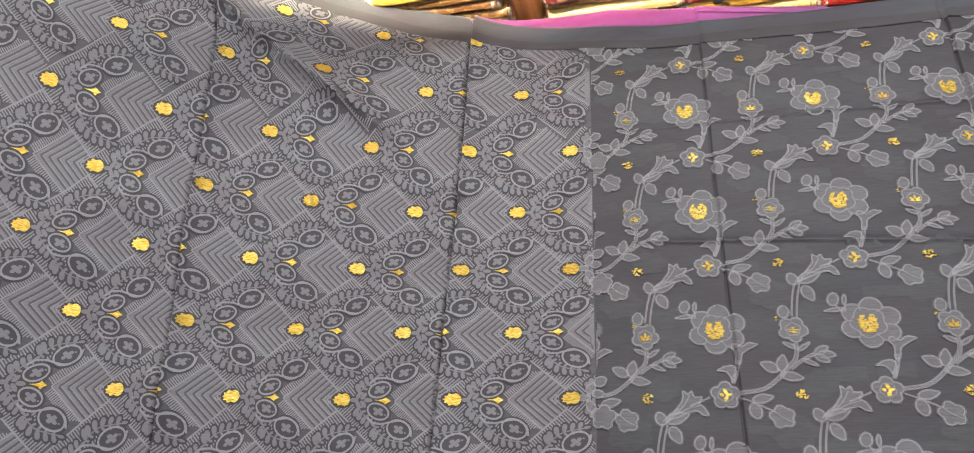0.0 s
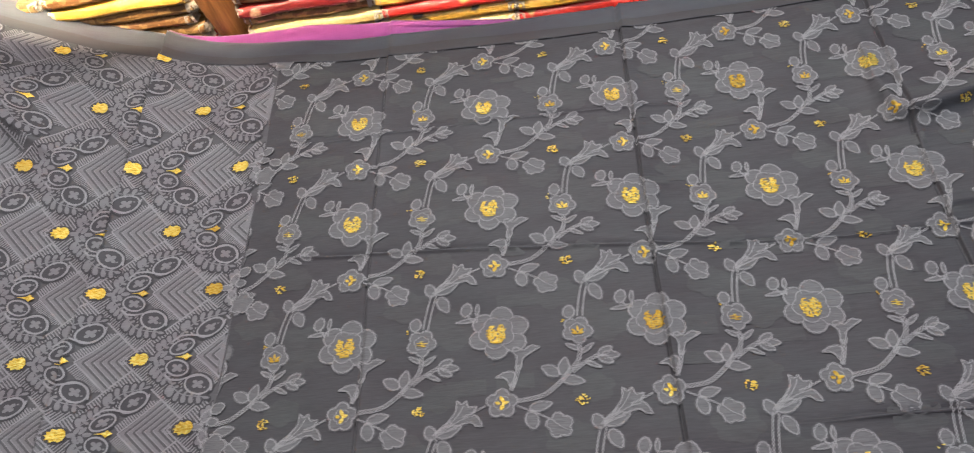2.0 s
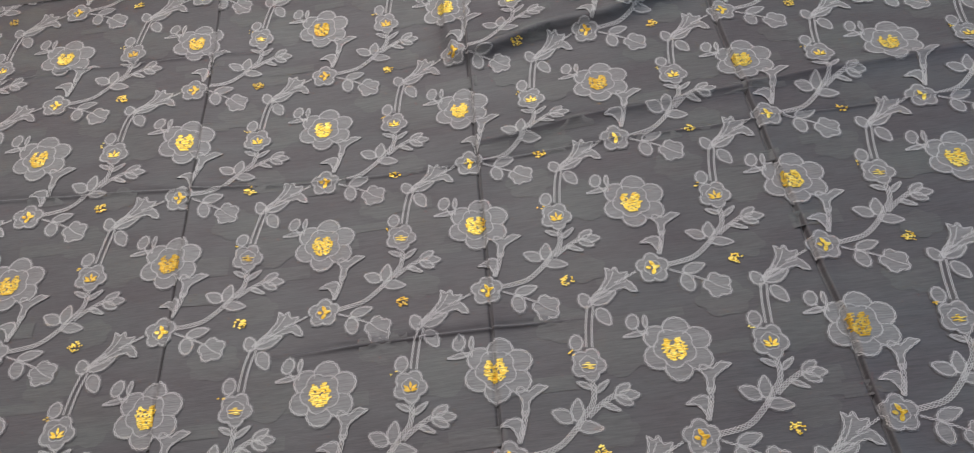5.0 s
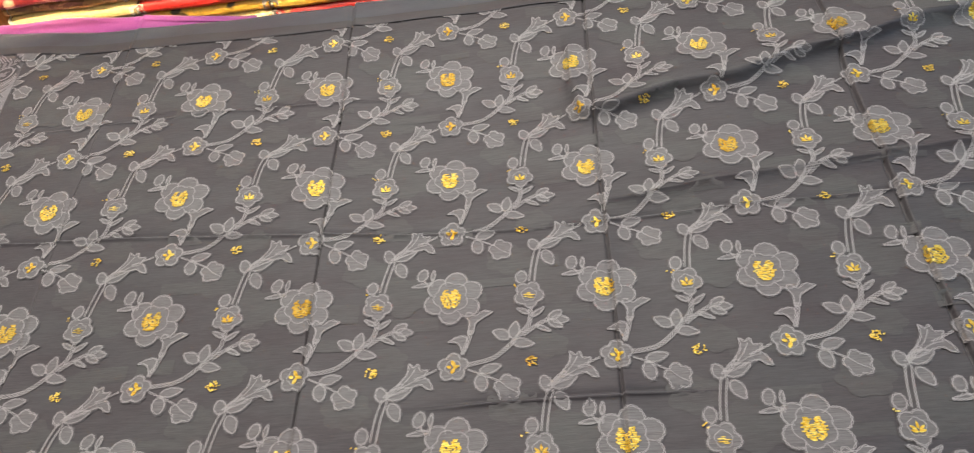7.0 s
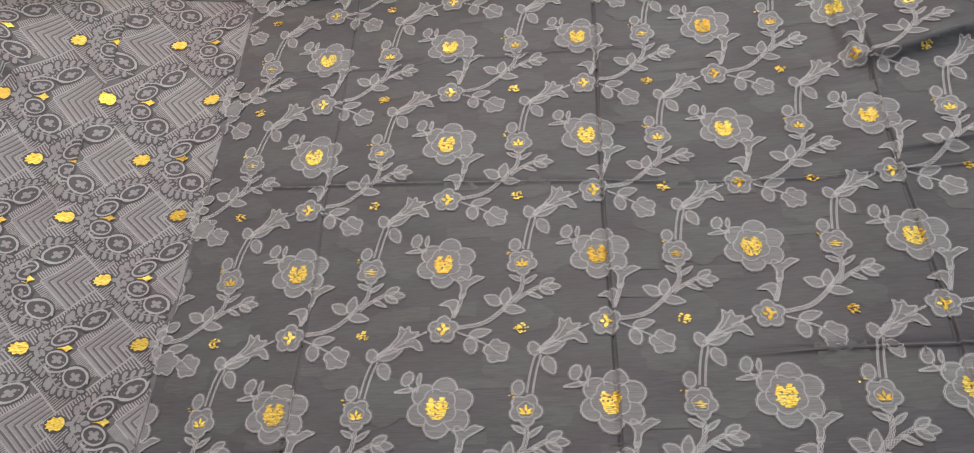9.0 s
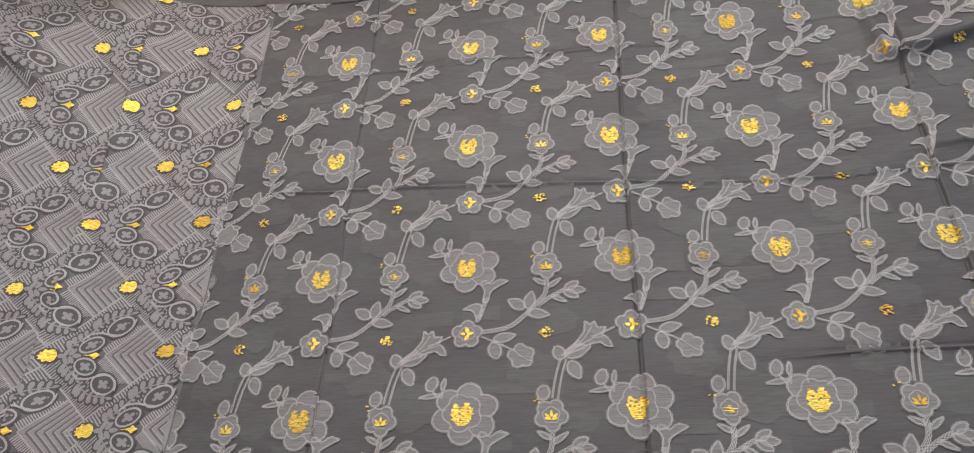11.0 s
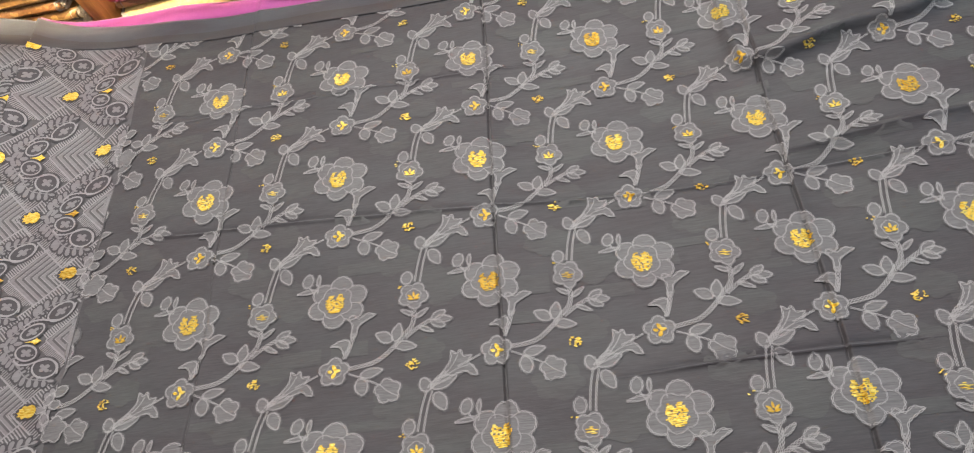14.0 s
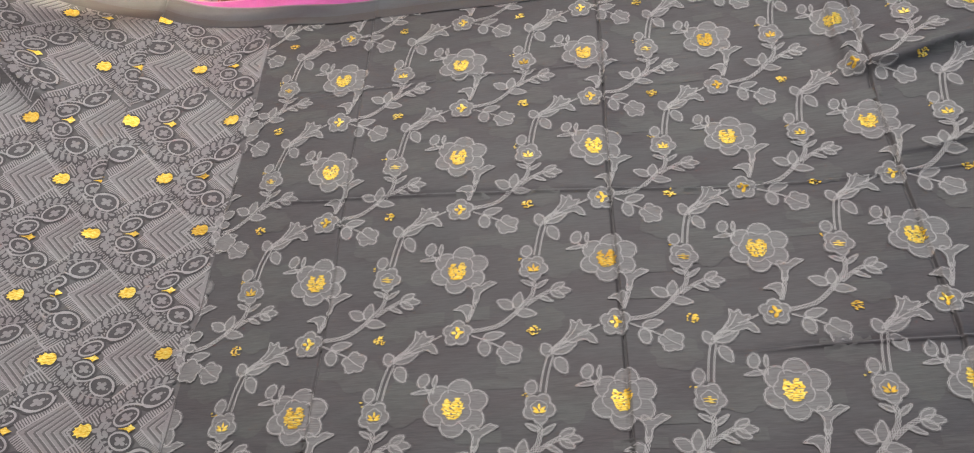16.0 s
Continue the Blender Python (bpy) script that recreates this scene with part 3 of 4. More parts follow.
# ---- pallu brocade ----
def scroll_repeat(k, r):
    v = TROWS[r]
    up = TROWS[r - 1] - v if r else TROWS[0] - TROWS[1]
    u = -0.117 - 0.004 * v - PITCH * (k + 0.5 * (r % 2))
    su, sv = PITCH / 168, up / 108

    def at(x, y):
        return (u + x * su, v + y * sv)

    line, hatch, halo, leafs, block, dark, gold = (Inlay(in_pallu) for _ in range(7))

    def seg(a, b, w, n=1, lay=None):
        (lay or hatch).ribbon([at(a[0] + (b[0] - a[0]) * i / n, a[1] + (b[1] - a[1]) * i / n) for i in range(n + 1)], w * su)

    def petal(x, y, rx, ry, deg, tip, rim=3.2):
        leafs.fill([at(*p) for p in oval(x, y, rx, ry, deg, 10, tip)])
        halo.fill([at(*p) for p in oval(x, y, rx + rim, ry + rim, deg, 10)])

    def pinnate(ctrl, pairs, size, s):
        """A leaf spray: fat drops fanning outwards along a bent rib, small ones inside."""
        rib = spline(ctrl, 1.5)
        for i in range(pairs):
            k = int((i + 0.15) / pairs * (len(rib) - 2))
            (x, y), (x1, y1) = rib[k], rib[k + 1]
            deg = math.degrees(math.atan2(y1 - y, x1 - x))
            t = i / pairs
            for side, q in ((1, size * (1.0 - 0.32 * t)), (-1, size * 0.46)):
                a = radians(deg + side * 62)
                petal(x + q * math.cos(a), s * (y + q * math.sin(a)), q * 1.0, q * 0.54, s * (deg + side * 62), -0.35, 3.0)
        (x, y), (x1, y1) = rib[-2], rib[-1]
        petal(x1 + 2, s * (y1 + 1), size * 0.66, size * 0.3, s * math.degrees(math.atan2(y1 - y, x1 - x)), 0.25, 2.6)
        leafs.ribbon([at(x, s * y) for x, y in rib], 1.7 * su)

    block.fill([at(*p) for p in closed_path([(80, 0), (128, 45), (158, 18), (141, 0), (158, -18), (128, -45)], 8)], 3)
    for s in (1, -1):
        # long lattice line and its hatching
        seg((-24, 0), (77, s * 93), 2.4, 7)
        for i in range(2, 34):
            t = (i + 0.5) / 40
            x, y = -24 + 117 * t, s * 108 * t
            l = min(34.0, abs(y) / 0.73 - 0.5)
            seg((x + 1, y - s), (x + l * 0.68, y - s * l * 0.73), 1.75, 2)
        # hatching along the near edges of the chevron block
        for i in range(20):
            t = (i + 0.5) / 20
            x, y = 80 + 47 * t, s * 44 * t
            l = max(3.0, min(14.0, 64 - 64 * t))
            seg((x - 0.5, y + s * 0.6), (x - l * 0.68, y + s * l * 0.73), 1.75, 2)
        seg((78, 0), (128, s * 46), 2.2, 4)
        # nested chevrons opening away from the tulip
        for i in range(5):
            x = 88 + 11.5 * i
            t = ((164.3 + 0.935 * x) / 1.858 - x) / 46
            seg((x, 0), (x + 46 * t, s * 43 * t), 2.9, 4, dark)
            seg((x + 3.2, 0), (x + 3.2 + 46 * t, s * 43 * t), 1.1, 4)
        # scroll ovals with a small bloom in each
        for x, y, rx, ry, d in ((55, 16.5, 16.5, 11, 24), (89, 44, 19, 13.5, 28)):
            halo.fill([at(*p) for p in oval(x, s * y, rx + 4.2, ry + 4.2, s * d, 24)], 2)
            line.ribbon([at(*p) for p in oval(x, s * y, rx, ry, s * d, 24)], 2.6 * su, True)
            bloom = lobed(0, 0, 10.5, 4, 20, 0.58, 28, 0.72)
            c, q = math.cos(radians(d)), math.sin(radians(d))
            leafs.fill([at(x + 0.92 * (a * c - b * q), s * (y + 0.92 * (a * q + b * c))) for a, b in bloom])
            leafs.fill([at(*p) for p in oval(x + 11.5 * c, s * (y + 11.5 * q), 1.8, 1.3, 0, 6)])
        line.ribbon([at(*p) for p in spline([(40, s * 25), (48, s * 33), (62, s * 35), (76, s * 32), (92, s * 31), (106, s * 41), (109, s * 55)], 4)], 2.6 * su)
        # leaf sprays outside the ovals
        pinnate([(25, 11), (36, 24), (48, 36)], 4, 7.4, s)
        pinnate([(52, 41), (70, 57), (102, 64)], 6, 7.6, s)
    for x, y, d in ((18, 0, 0), (24, 6.5, 62), (24, -6.5, -62), (32, 6, 50), (32, -6, -50), (39, 0, 0)):
        petal(x, y, 6.6, 3.5, d, 0.2, 2.8)
    for a, b in (((-28, 0), (-22, 6)), ((-22, 6), (-16, 0)), ((-16, 0), (-22, -6)), ((-22, -6), (-28, 0))):
        seg(a, b, 1.6)
    dark.fill([at(*p) for p in oval(-22, 0, 2.6, 2.6, 0, 8)])
    halo.fill([at(*p) for p in oval(-1, 0, 17, 12.5, 0, 16)])
    # tulip and small four-pointed star in gold
    gold.clip = lambda a, b: (max(a, LEFT), min(b, border_in(a) - 0.0006))
    j = rng.uniform(-1, 1)
    gold.fill([at(*p) for p in closed_spline([(12, 0), (9.5, 6.5), (3.5, 9.6), (-1.5, 7.6), (-6.5, 9.8 + 0.6 * j), (-8.5, 5.2), (-13 - 0.8 * j, 5), (-11.5, 1.4), (-15, -0.4), (-11.5, -2.6), (-13, -6), (-8, -6), (-6, -9.8), (-1, -7.8), (4, -9.4), (9.5, -6.5)], 2.4)], 2)
    small = Inlay(in_pallu)
    if u + 66 * su < EDGE:
        small.fill([at(*p) for p in ((48, 0.3), (57, 1.2), (62, 2.8), (65, 5.6 + j), (68, 2.8), (73, 0.6 * j), (68, -3.0), (65, -5.8), (61, -2.4), (57, -1.0))])
    m = hatch.mesh("hatched_motif", PLINE, saree, 0.0017, "pale hatched chevron and lattice weave")
    if m:
        tagged(m, kind="stuff")
    shade = halo.mesh("scroll_ground", PALLU, m or saree, 0.0021)
    if shade:
        tagged(shade, kind="stuff")
    line.mesh("scroll_line", PLINE, m or saree, 0.0030)
    block.mesh("chevron_block", PBLOCK, m or saree, 0.0009)
    lines = dark.mesh("chevron_line", PGROUND, m or saree, 0.0015)
    if lines:
        tagged(lines, kind="stuff")
    tagged(leafs.mesh("leaf_scroll", PFILL, m or saree, 0.0027), kind="stuff") if leafs.faces else None
    gold.mesh("gold_tulip", GOLD, m or saree, 0.0036, "gold zari tulip")
    small.mesh("gold_diamond", GOLD, m or saree, 0.0036, "small gold zari diamond")


for r in range(len(TROWS)):
    for k in range(0, 7):
        scroll_repeat(k, r)

# sprigs on the seam between pallu and body
for r in range(0, len(TROWS), 2):
    v = TROWS[r]
    at = lambda x, y: (-0.100 + x / 1000, v + y / 1000)
    lay = Inlay(lambda a, b: (a, min(b, border_in(a) - 0.0006)))
    for p in [leaf(x, y, rx, ry, d, 0.2) for x, y, rx, ry, d in ((-6, 0, 6, 3, 0), (0, 8, 6, 4, 60), (0, -8, 6, 4, -60), (8, 14, 6, 5, 30), (6, 3, 5, 4, 0))] + [flower(10, -17, 10, 10, False)]:
        lay.fill([at(*q) for q in p["fill"]], p["rings"])
        for pts, w, closed in p["cords"]:
            lay.chain([at(*q) for q in pts], w / 1000, closed, 1)
    lay.mesh("seam_sprig", [FILL, CORD], saree, 0.0022, "pale grey woven sprig", 0.0008)


# ---- cloths and support under the saree ----
def bm_mesh(name, bm, mat, parent=None, label="", smooth_faces=True):
    me = bpy.data.meshes.new(name)
    bm.to_mesh(me)
    bm.free()
    me.materials.append(mat)
    me.polygons.foreach_set("use_smooth", [smooth_faces] * len(me.polygons))
    ob = new(name, me)
    ob.parent = parent
    return tagged(ob, label)


def purple_out(u):
    return np.minimum(0.276, border_out(u) + 0.0195 * smooth(0.215, 0.0, u) + 0.004 * smooth(-0.05, -0.2, u) + 0.007 * smooth(0.10, -0.05, u) - 0.012 * smooth(-0.25, -0.5, u))


orchid = tagged(new("orchid_cloth"), "orchid pink silk cloth lying under the grey saree", "cloth")
strip("silk_sheet", PURPLE, orchid, -0.72, 0.21, lambda u: border_out(u) - 0.02, purple_out, -0.004, "", 12, 0.003)
strip("folded_edge", PURPLE, orchid, -0.72, 0.15, lambda u: purple_out(u) - 0.007, lambda u: purple_out(u) + 0.001, -0.0015, "folded double edge", 3, 0.002)

# padded mattress whose top carries the cloth
us, vs = np.linspace(U0, U1, 60), np.linspace(V0, 0.222, 30)
verts, faces = [], []
for u in us:
    for v in vs:
        verts.append((u, v))
top = drape(verts, -0.030)
n = len(vs)
faces = [(i * n + j, (i + 1) * n + j, (i + 1) * n + j + 1, i * n + j + 1) for i in range(len(us) - 1) for j in range(n - 1)]
rim = [i * n for i in range(len(us))] + [(len(us) - 1) * n + j for j in range(1, n)] + [i * n + n - 1 for i in range(len(us) - 2, -1, -1)] + [j for j in range(n - 2, 0, -1)]
low = top[rim].copy()
low[:, 2] = -0.30
m0 = len(top)
faces += [(rim[i], m0 + i, m0 + (i + 1) % len(rim), rim[(i + 1) % len(rim)]) for i in range(len(rim))]
faces.append(tuple(m0 + i for i in range(len(rim))))
me = bpy.data.meshes.new("display_mattress")
me.from_pydata(np.concatenate([top, low]).tolist(), [], faces)
me.materials.append(SHEET)
tagged(new("display_mattress", me), "padded cloth-covered display mattress under the saree", "mattress")


# ---- rack of folded sarees behind ----
def print_material(name, base, motif, scale=60.0, cover=0.52, stretch=(1, 1, 1), second=None, kind="noise"):
    """Printed silk in a thin clear sleeve."""
    m, nodes, links, bsdf = material(name)
    vec = mapped(nodes, links, stretch)
    if kind == "rings":
        w = nodes.new("ShaderNodeTexWave")
        w.wave_type = "RINGS"
        w.inputs["Scale"].default_value, w.inputs["Distortion"].default_value, w.inputs["Detail"].default_value = scale * 0.35, 9.0, 2.0
        w.inputs["Detail Scale"].default_value = 1.6
        links.new(vec, w.inputs["Vector"])
        fac = w.outputs["Fac"]
    elif kind == "dots":
        v = nodes.new("ShaderNodeTexVoronoi")
        v.inputs["Scale"].default_value = scale
        links.new(vec, v.inputs["Vector"])
        fac = v.outputs["Distance"]
    else:
        fac = noise_tex(nodes, links, vec, scale, 1.5, 0.4)
    a = ramp(nodes, links, fac, [(cover - 0.03, base), (cover + 0.03, motif)] if kind != "dots" else [(0.22, motif), (0.30, base)])
    grain = ramp(nodes, links, noise_tex(nodes, links, mapped(nodes, links, (30, 30, 45)), 3.0), [(0.3, (0.72, 0.72, 0.72)), (0.7, (1.0, 1.0, 1.0))])
    links.new(mix(nodes, links, 1.0, a, grain, "MULTIPLY"), bsdf.inputs["Base Color"])
    bsdf.inputs["Roughness"].default_value = 0.38
    bsdf.inputs["Coat Weight"].default_value, bsdf.inputs["Coat Roughness"].default_value = 0.55, 0.18
    bump(nodes, links, bsdf, noise_tex(nodes, links, mapped(nodes, links, (25, 60, 60)), 2.5), 0.5, 0.006)
    return m


TAN = print_material("tan_scroll_silk", (0.40, 0.23, 0.075), (0.23, 0.115, 0.035), 55, 0.5, kind="rings")
MUSTARD = print_material("mustard_black_silk", (0.78, 0.45, 0.07), (0.05, 0.035, 0.02), 26, 0.63)
DOTTED = print_material("yellow_dotted_silk", (0.85, 0.50, 0.05), (0.16, 0.09, 0.03), 70, kind="dots")
CREAM = print_material("cream_yellow_silk", (0.80, 0.60, 0.24), (0.42, 0.33, 0.22), 12, 0.66)
YELLOW = print_material("plain_yellow_silk", (0.84, 0.52, 0.10), (0.72, 0.40, 0.06), 16, 0.5)
RED = print_material("red_gold_silk", (0.66, 0.035, 0.03), (0.62, 0.42, 0.14), 20, 0.62)
MAROON = print_material("maroon_cream_silk", (0.24, 0.018, 0.018), (0.75, 0.45, 0.28), 22, 0.64)
BROWN = print_material("brown_bronze_silk", (0.22, 0.095, 0.03), (0.36, 0.19, 0.07), 60, 0.5, kind="rings")
SCARLET = print_material("scarlet_white_silk", (0.72, 0.02, 0.02), (0.85, 0.72, 0.55), 30, 0.66)
SLEEVE, n_, l_, b_ = material("clear_sleeve")
b_.inputs["Base Color"].default_value = (0.75, 0.68, 0.58, 1)
b_.inputs["Roughness"].default_value, b_.inputs["Alpha"].default_value = 0.2, 0.55
bump(n_, l_, b_, noise_tex(n_, l_, mapped(n_, l_, (60, 60, 60)), 2.0), 1.0, 0.01)
WOOD, n_, l_, b_ = material("carved_brown_wood")
g_ = noise_tex(n_, l_, mapped(n_, l_, (30, 30, 3)), 2.2, 5.0, 0.7)
l_.new(ramp(n_, l_, g_, [(0.3, (0.10, 0.035, 0.012)), (0.55, (0.24, 0.095, 0.03)), (0.75, (0.36, 0.16, 0.06))]), b_.inputs["Base Color"])
b_.inputs["Roughness"].default_value = 0.42
bump(n_, l_, b_, g_, 0.7, 0.006)

FRONT, LAYER, BASE = 0.279 * K, 0.0145 * K, -0.026 * K


def folded_saree(x0, x1, level, mat, label, seed, depth=0.34):
    """A saree folded to a flat packet: a rounded fold at the front, thin layers, a crimped sleeve at the ends."""
    r = random.Random(seed)
    z0 = BASE + (level - 1) * LAYER
    thing = tagged(new("folded_saree"), label, "saree", "folded sarees on the rack")
    h, nx, na = LAYER * 0.97, 26, 9
    phase, sag = r.uniform(0, 6), r.uniform(0.001, 0.003)
    push = r.uniform(-0.006, 0.010)
    rows = []
    for i in range(nx + 1):
        t = i / nx
        x = x0 + (x1 - x0) * t
        crimp = 1 - 0.30 * (max(0, 1 - t * 14) + max(0, 1 - (1 - t) * 14))
        y = FRONT + push + sag * math.sin(9 * t + phase)
        ring = []
        for k in range(na + 1):
            a = math.pi / 2 - math.pi * k / na
            bulge = 1 + 0.05 * math.sin(23 * t + k + phase)
            ring.append((x, y + h * 0.42 * (1 - math.cos(a)) * 1.0, z0 + h / 2 + h / 2 * crimp * math.sin(a) * bulge))
        ring = [(x, y + depth, z0 + h / 2 + h / 2 * crimp)] + ring + [(x, y + depth, z0 + h / 2 - h / 2 * crimp)]
        rows.append(ring)
    bm = bmesh.new()
    vs_ = [[bm.verts.new(p) for p in ring] for ring in rows]
    m_ = len(rows[0])
    for i in range(nx):
        for k in range(m_ - 1):
            bm.faces.new((vs_[i][k], vs_[i][k + 1], vs_[i + 1][k + 1], vs_[i + 1][k]))
    bm.faces.new(vs_[0])
    bm.faces.new(vs_[-1][::-1])
    bm_mesh("folded_cloth", bm, mat, thing)
    # crimped ends of the clear sleeve
    for e, s in ((x0, -1), (x1, 1)):
        bm = bmesh.new()
        prev = None
        for k in range(10):
            z = z0 + h * (0.05 + 0.1 * k)
            w = 0.010 + 0.007 * r.random()
            y = FRONT + push + h * 0.42 * (1 - math.sqrt(max(0, 1 - (2 * (z - z0) / h - 1) ** 2)))
            cur = [bm.verts.new((e - s * 0.012, y - 0.002, z)), bm.verts.new((e + s * w * 0.4, y + 0.004 + 0.006 * r.random(), z)), bm.verts.new((e + s * w * 0.6, y + 0.03, z))]
            if prev:
                bm.faces.new((prev[0], prev[1], cur[1], cur[0]))
                bm.faces.new((prev[1], prev[2], cur[2], cur[1]))
            prev = cur
        bm_mesh("sleeve_end", bm, SLEEVE, thing, "crinkled clear sleeve end", False)
    # loose fold lines along the front
    for q in (0.5,):
        bm = bmesh.new()
        prev = None
        for i in range(nx + 1):
            t = 0.03 + 0.94 * i / nx
            x = x0 + (x1 - x0) * t
            z = z0 + h * (q + 0.03 * math.sin(11 * t + phase))
            y = FRONT + push + sag * math.sin(9 * t + phase) - 0.0012
            cur = [bm.verts.new((x, y, z - 0.0012)), bm.verts.new((x, y - 0.001, z)), bm.verts.new((x, y, z + 0.0012))]
            if prev:
                bm.faces.new((prev[0], cur[0], cur[1], prev[1]))
                bm.faces.new((prev[1], cur[1], cur[2], prev[2]))
            prev = cur
        bm_mesh("fold_edge", bm, mat, thing)


STACKS = [
    (-0.52, -0.352, [(TAN, "tan scroll-patterned silk"), (BROWN, "brown bronze silk"), (TAN, "tan scroll-patterned silk"), (MAROON, "maroon and cream silk"), (TAN, "tan scroll-patterned silk"), (BROWN, "brown bronze silk"), (RED, "red and gold silk"), (TAN, "tan scroll-patterned silk")]),
    (-0.345, -0.190, [(RED, "red and gold silk"), (SCARLET, "scarlet silk with white print"), (CREAM, "cream yellow silk"), (TAN, "tan scroll-patterned silk"), (BROWN, "brown bronze silk"), (TAN, "tan scroll-patterned silk"), (YELLOW, "plain yellow silk"), (BROWN, "brown bronze silk")]),
    (-0.142, 0.004, [(TAN, "tan scroll-patterned silk"), (DOTTED, "yellow silk with dark dots"), (CREAM, "cream yellow silk"), (TAN, "tan scroll-patterned silk"), (MAROON, "maroon silk with cream print"), (TAN, "tan scroll-patterned silk"), (BROWN, "brown bronze silk"), (YELLOW, "plain yellow silk")]),
    (0.009, 0.152, [(CREAM, "cream yellow silk"), (MUSTARD, "mustard silk with black print"), (RED, "red silk with gold motifs"), (YELLOW, "plain yellow silk"), (TAN, "tan scroll-patterned silk"), (MAROON, "maroon silk with cream print"), (TAN, "tan scroll-patterned silk")]),
    (0.157, 0.300, [(RED, "red silk with gold motifs"), (YELLOW, "plain yellow silk"), (TAN, "tan scroll-patterned silk"), (BROWN, "brown bronze silk"), (TAN, "tan scroll-patterned silk"), (RED, "red silk with gold motifs")]),
    (0.305, 0.450, [(YELLOW, "plain yellow silk"), (TAN, "tan scroll-patterned silk"), (SCARLET, "scarlet silk with white print"), (BROWN, "brown bronze silk"), (TAN, "tan scroll-patterned silk")]),
]
for i, (a, b, pile) in enumerate(STACKS):
    r = random.Random(i)
    for lv, (mat, what) in enumerate(pile):
        j = r.uniform(-0.004, 0.004)
        folded_saree((a + j) * K, (b + j + r.uniform(-0.004, 0.002)) * K, lv, mat, what + " saree folded on the rack", 10 * i + lv)

# carved post between the piles
post = tagged(new("rack_post"), "dark brown carved wooden post of the saree rack", "post")
bm = bmesh.new()
prev = None
for k in range(33):
    z = -0.30 + 1.5 * k / 32
    w = 0.034 * (1 + 0.10 * math.sin(9 * z) + 0.05 * math.sin(31 * z))
    x, y = -0.166 * K - 0.10 * max(0, z), 0.280 * K + 0.036
    ring = [bm.verts.new((x + w * (0.92 if q % 2 else 1.0) * math.cos(2 * math.pi * q / 12), y + w * math.sin(2 * math.pi * q / 12), z)) for q in range(12)]
    if prev:
        for q in range(12):
            bm.faces.new((prev[q], prev[(q + 1) % 12], ring[(q + 1) % 12], ring[q]))
    prev = ring
bm_mesh("shaft", bm, WOOD, post)
bm = bmesh.new()
bmesh.ops.create_cube(bm, size=1, matrix=Matrix.LocRotScale((-0.166 * K, 0.280 * K + 0.036, -0.27), None, (0.10, 0.10, 0.06)))
bmesh.ops.bevel(bm, geom=bm.edges[:], offset=0.008, segments=2, affect="EDGES")
bm_mesh("foot_block", bm, WOOD, post)

# rack board under and behind the piles
board = tagged(new("rack_shelf"), "brown wooden rack shelf carrying folded sarees", "shelf")
for name, c, s in (("shelf_board", (-0.05, FRONT + 0.22, BASE - 0.011 - LAYER), (2.3, 0.44, 0.02)), ("back_board", (-0.05, FRONT + 0.46, 0.35), (2.3, 0.02, 1.3)), ("plinth", (-0.05, FRONT + 0.22, -0.1853 - LAYER / 2), (2.3, 0.42, 0.2294 - LAYER))):
    bm = bmesh.new()
    bmesh.ops.create_cube(bm, size=1, matrix=Matrix.LocRotScale(c, None, s))
    bmesh.ops.bevel(bm, geom=bm.edges[:], offset=0.004, segments=2, affect="EDGES")
    bm_mesh(name, bm, WOOD, board, "", False)

# ---- folded pink stole with knotted tassels, lying at the far end of the saree ----
PINK, n_, l_, b_ = material("hot_pink_damask")
w_ = n_.new("ShaderNodeTexVoronoi")
w_.feature = "SMOOTH_F1"
w_.inputs["Scale"].default_value = 7.0
v_ = mapped(n_, l_, (1, 1, 1))
l_.new(v_, w_.inputs["Vector"])
k_ = n_.new("ShaderNodeMath")
k_.operation = "SINE"
k2 = n_.new("ShaderNodeMath")
k2.operation, k2.inputs[1].default_value = "MULTIPLY", 95.0
l_.new(w_.outputs["Distance"], k2.inputs[0])
l_.new(k2.outputs[0], k_.inputs[0])
l_.new(ramp(n_, l_, k_.outputs[0], [(0.35, (0.58, 0.008, 0.085)), (0.62, (0.74, 0.020, 0.13))]), b_.inputs["Base Color"])
b_.inputs["Roughness"].default_value, b_.inputs["Sheen Weight"].default_value = 0.5, 0.3
bump(n_, l_, b_, noise_tex(n_, l_, mapped(n_, l_, (300, 900, 300)), 1.0), 0.3, 0.0005)
PINK_PLAIN = cloth_material("hot_pink_plain", (0.60, 0.006, 0.080), (0.70, 0.012, 0.105), 0.5, 0.5, 0.3)

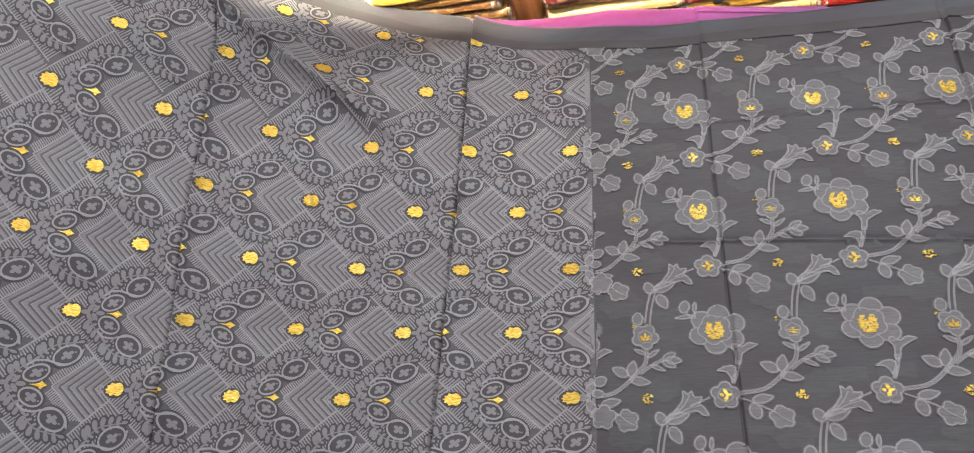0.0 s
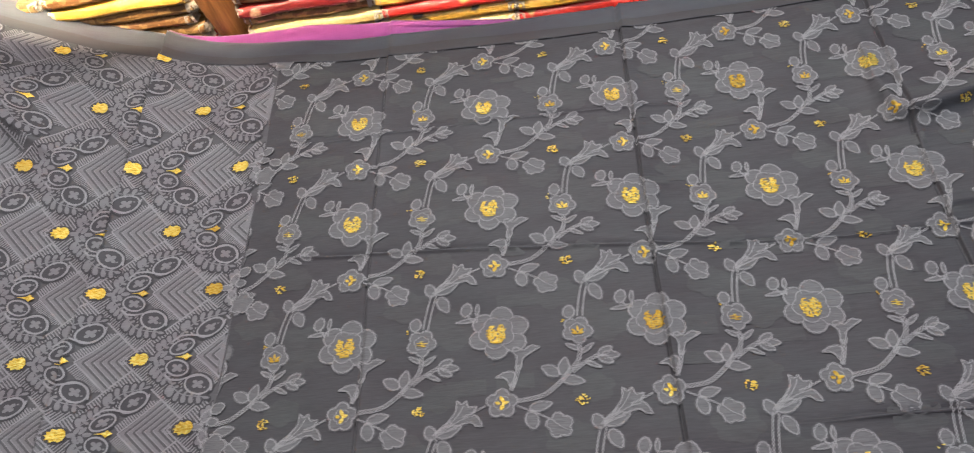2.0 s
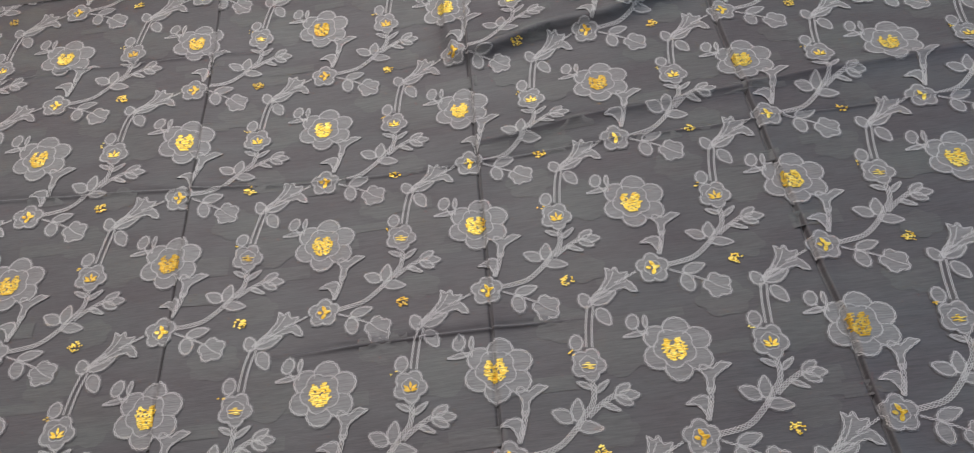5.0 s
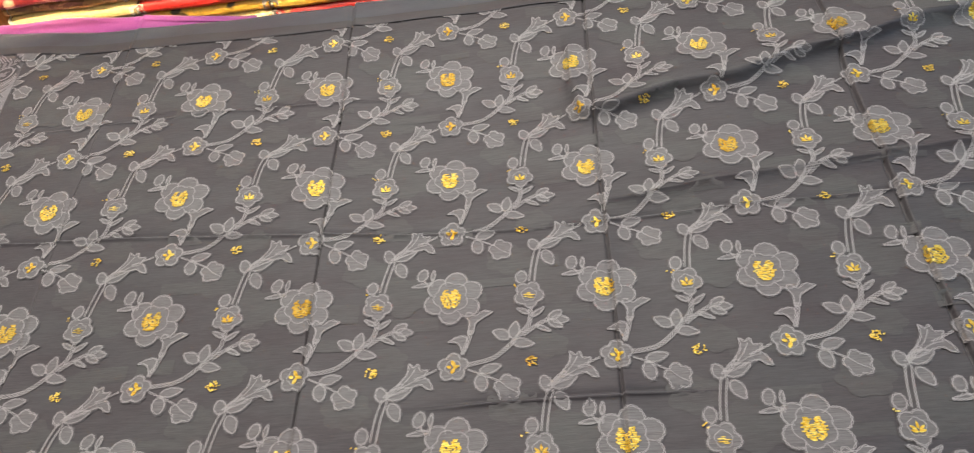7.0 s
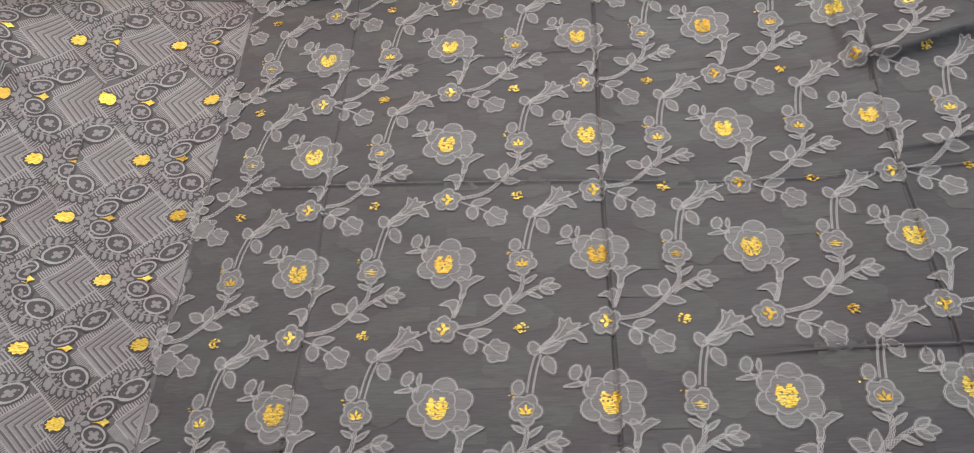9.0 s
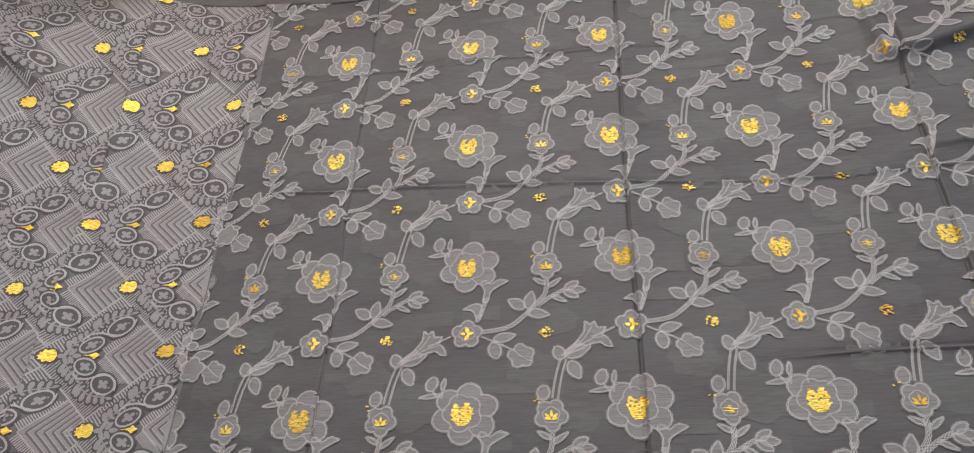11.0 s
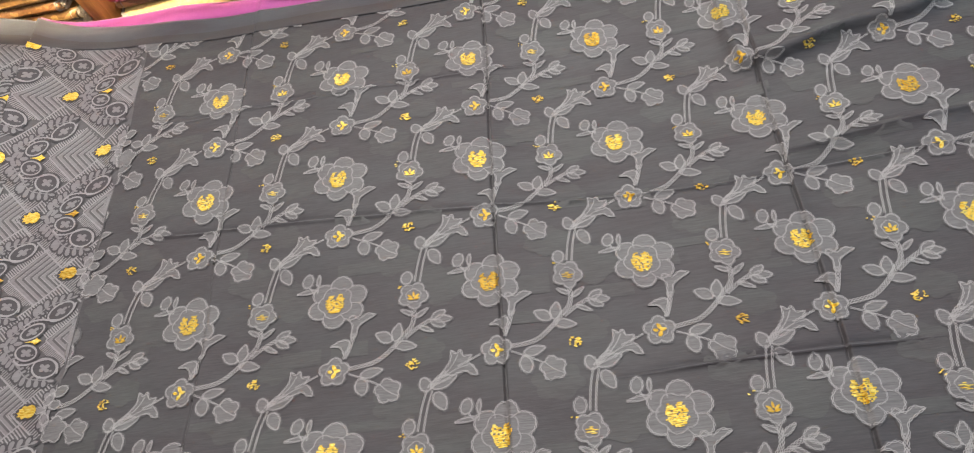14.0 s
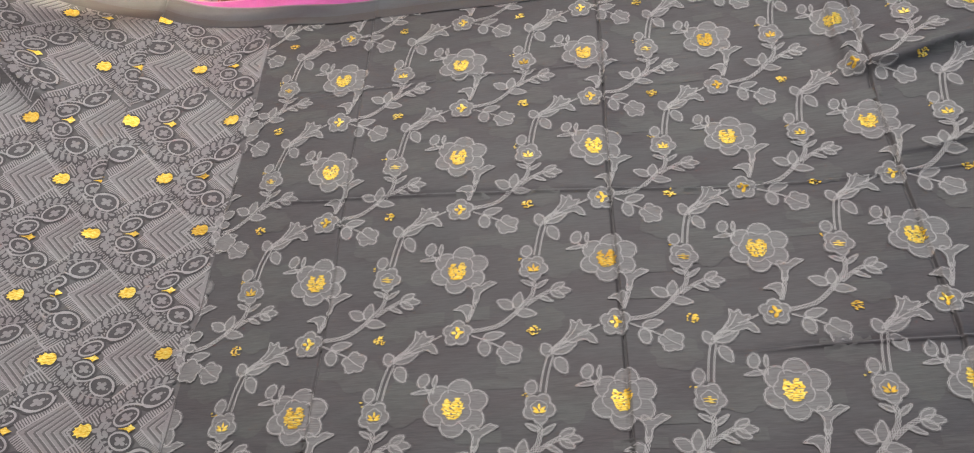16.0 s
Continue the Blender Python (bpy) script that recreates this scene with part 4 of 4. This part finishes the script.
stole = tagged(new("stole"), "hot pink damask stole folded flat with knotted tassels", "stole")
SU, SV, SW, SH = 1.00, -0.195, 0.24, 0.20
for lv in range(3):
    us = np.linspace(0, 1, 40)
    vs = np.linspace(0, 1, 34)
    pts = [(SU + SW * a + 0.004 * lv, SV + SH * b - 0.003 * (2 - lv) + 0.003 * math.sin(5 * a)) for a in us for b in vs]
    p = drape(pts, 0.010 + 0.007 * lv)
    for q, (a, b) in enumerate((a, b) for a in us for b in vs):
        p[q, 2] += 0.014 * math.exp(-(((a - 0.55) / 0.05) ** 2)) * b + 0.0015 * math.sin(9 * a + 4 * b)
    nv = len(vs)
    faces = [(i * nv + j, (i + 1) * nv + j, (i + 1) * nv + j + 1, i * nv + j + 1) for i in range(len(us) - 1) for j in range(nv - 1)]
    me = bpy.data.meshes.new("fold")
    me.from_pydata(p.tolist(), [], faces)
    me.materials.append(PINK)
    me.materials.append(PINK_PLAIN)
    me.polygons.foreach_set("material_index", [1 if (f % (nv - 1)) < 6 or f < 3 * (nv - 1) else 0 for f in range(len(faces))])
    me.polygons.foreach_set("use_smooth", [True] * len(faces))
    fold = new("fold", me)
    fold.parent = stole
    thick = fold.modifiers.new("thickness", "SOLIDIFY")
    thick.thickness, thick.offset = 0.004, -1
for cu, cv in ((0.50, 0.70), (0.58, 0.27), (0.86, 0.60)):
    ring = Inlay()
    for i in range(18):
        a = i * 2 * math.pi / 18
        if i not in (13, 14):
            ring.fill(oval(SU + SW * cu + 0.011 * math.cos(a), SV + SH * cv + 0.011 * math.sin(a), 0.0016, 0.0016, 0, 6))
    for i in range(7):
        ring.fill(oval(SU + SW * cu + 0.004 * math.cos(i * 2.4) * (i > 0), SV + SH * cv + 0.0045 * math.sin(i * 2.4) * (i > 0), 0.0018, 0.0014, 0, 6))
    ring.mesh("gold_ring_motif", GOLD, stole, 0.0300, "gold zari ring of dots")
r_ = random.Random(5)
for i in range(7):
    u0 = SU + SW * (0.02 + 0.16 * i)
    curve = bpy.data.curves.new("tassel", "CURVE")
    curve.dimensions, curve.bevel_depth, curve.bevel_resolution = "3D", 0.0032, 2
    sp = curve.splines.new("NURBS")
    line = [(u0 - 0.012, SV + 0.004), (u0 - 0.006, SV - 0.006), (u0 + r_.uniform(-0.004, 0.006), SV - 0.018), (u0 + r_.uniform(-0.012, 0.012), SV - 0.034), (u0 + r_.uniform(-0.014, 0.014), SV - 0.040)]
    q = drape(line, 0.0)
    sp.points.add(len(line) - 1)
    for k, pt in enumerate(q):
        sp.points[k].co = (pt[0], pt[1], pt[2] + (0.030, 0.024, 0.010, 0.005, 0.005)[k], 1)
    sp.use_endpoint_u, sp.order_u = True, 3
    curve.materials.append(PINK_PLAIN)
    t = new("tassel", curve)
    t.parent = stole
    bm = bmesh.new()
    bmesh.ops.create_icosphere(bm, subdivisions=2, radius=0.006, matrix=Matrix.LocRotScale(tuple(q[-1] + np.array([0, 0, 0.006])), None, (1.3, 1.0, 0.8)))
    bm_mesh("knot", bm, PINK_PLAIN, t)

# ---- the room that closes the place ----
PAINT = cloth_material("cream_wall_paint", (0.66, 0.63, 0.58), (0.72, 0.69, 0.64), 0.8, 0.8, 0.0, (3, 3, 3))
STONE = cloth_material("polished_floor_stone", (0.42, 0.40, 0.37), (0.52, 0.50, 0.47), 0.6, 0.3, 0.0, (6, 6, 6))


def slab(name, c, s, mat):
    bm = bmesh.new()
    bmesh.ops.create_cube(bm, size=1, matrix=Matrix.LocRotScale(c, None, s))
    tagged(bm_mesh(name, bm, mat, None, "", False), kind="structure")


slab("floor", (0, 0, -0.35), (8, 8, 0.1), STONE)
slab("ceiling", (0, 0, 2.75), (8, 8, 0.1), PAINT)
slab("wall_north", (0, 4.05, 1.2), (8, 0.1, 3.0), PAINT)
slab("wall_south", (0, -4.05, 1.2), (8, 0.1, 3.0), PAINT)
slab("wall_east", (4.05, 0, 1.2), (0.1, 8, 3.0), PAINT)
slab("wall_west", (-4.05, 0, 1.2), (0.1, 8, 3.0), PAINT)
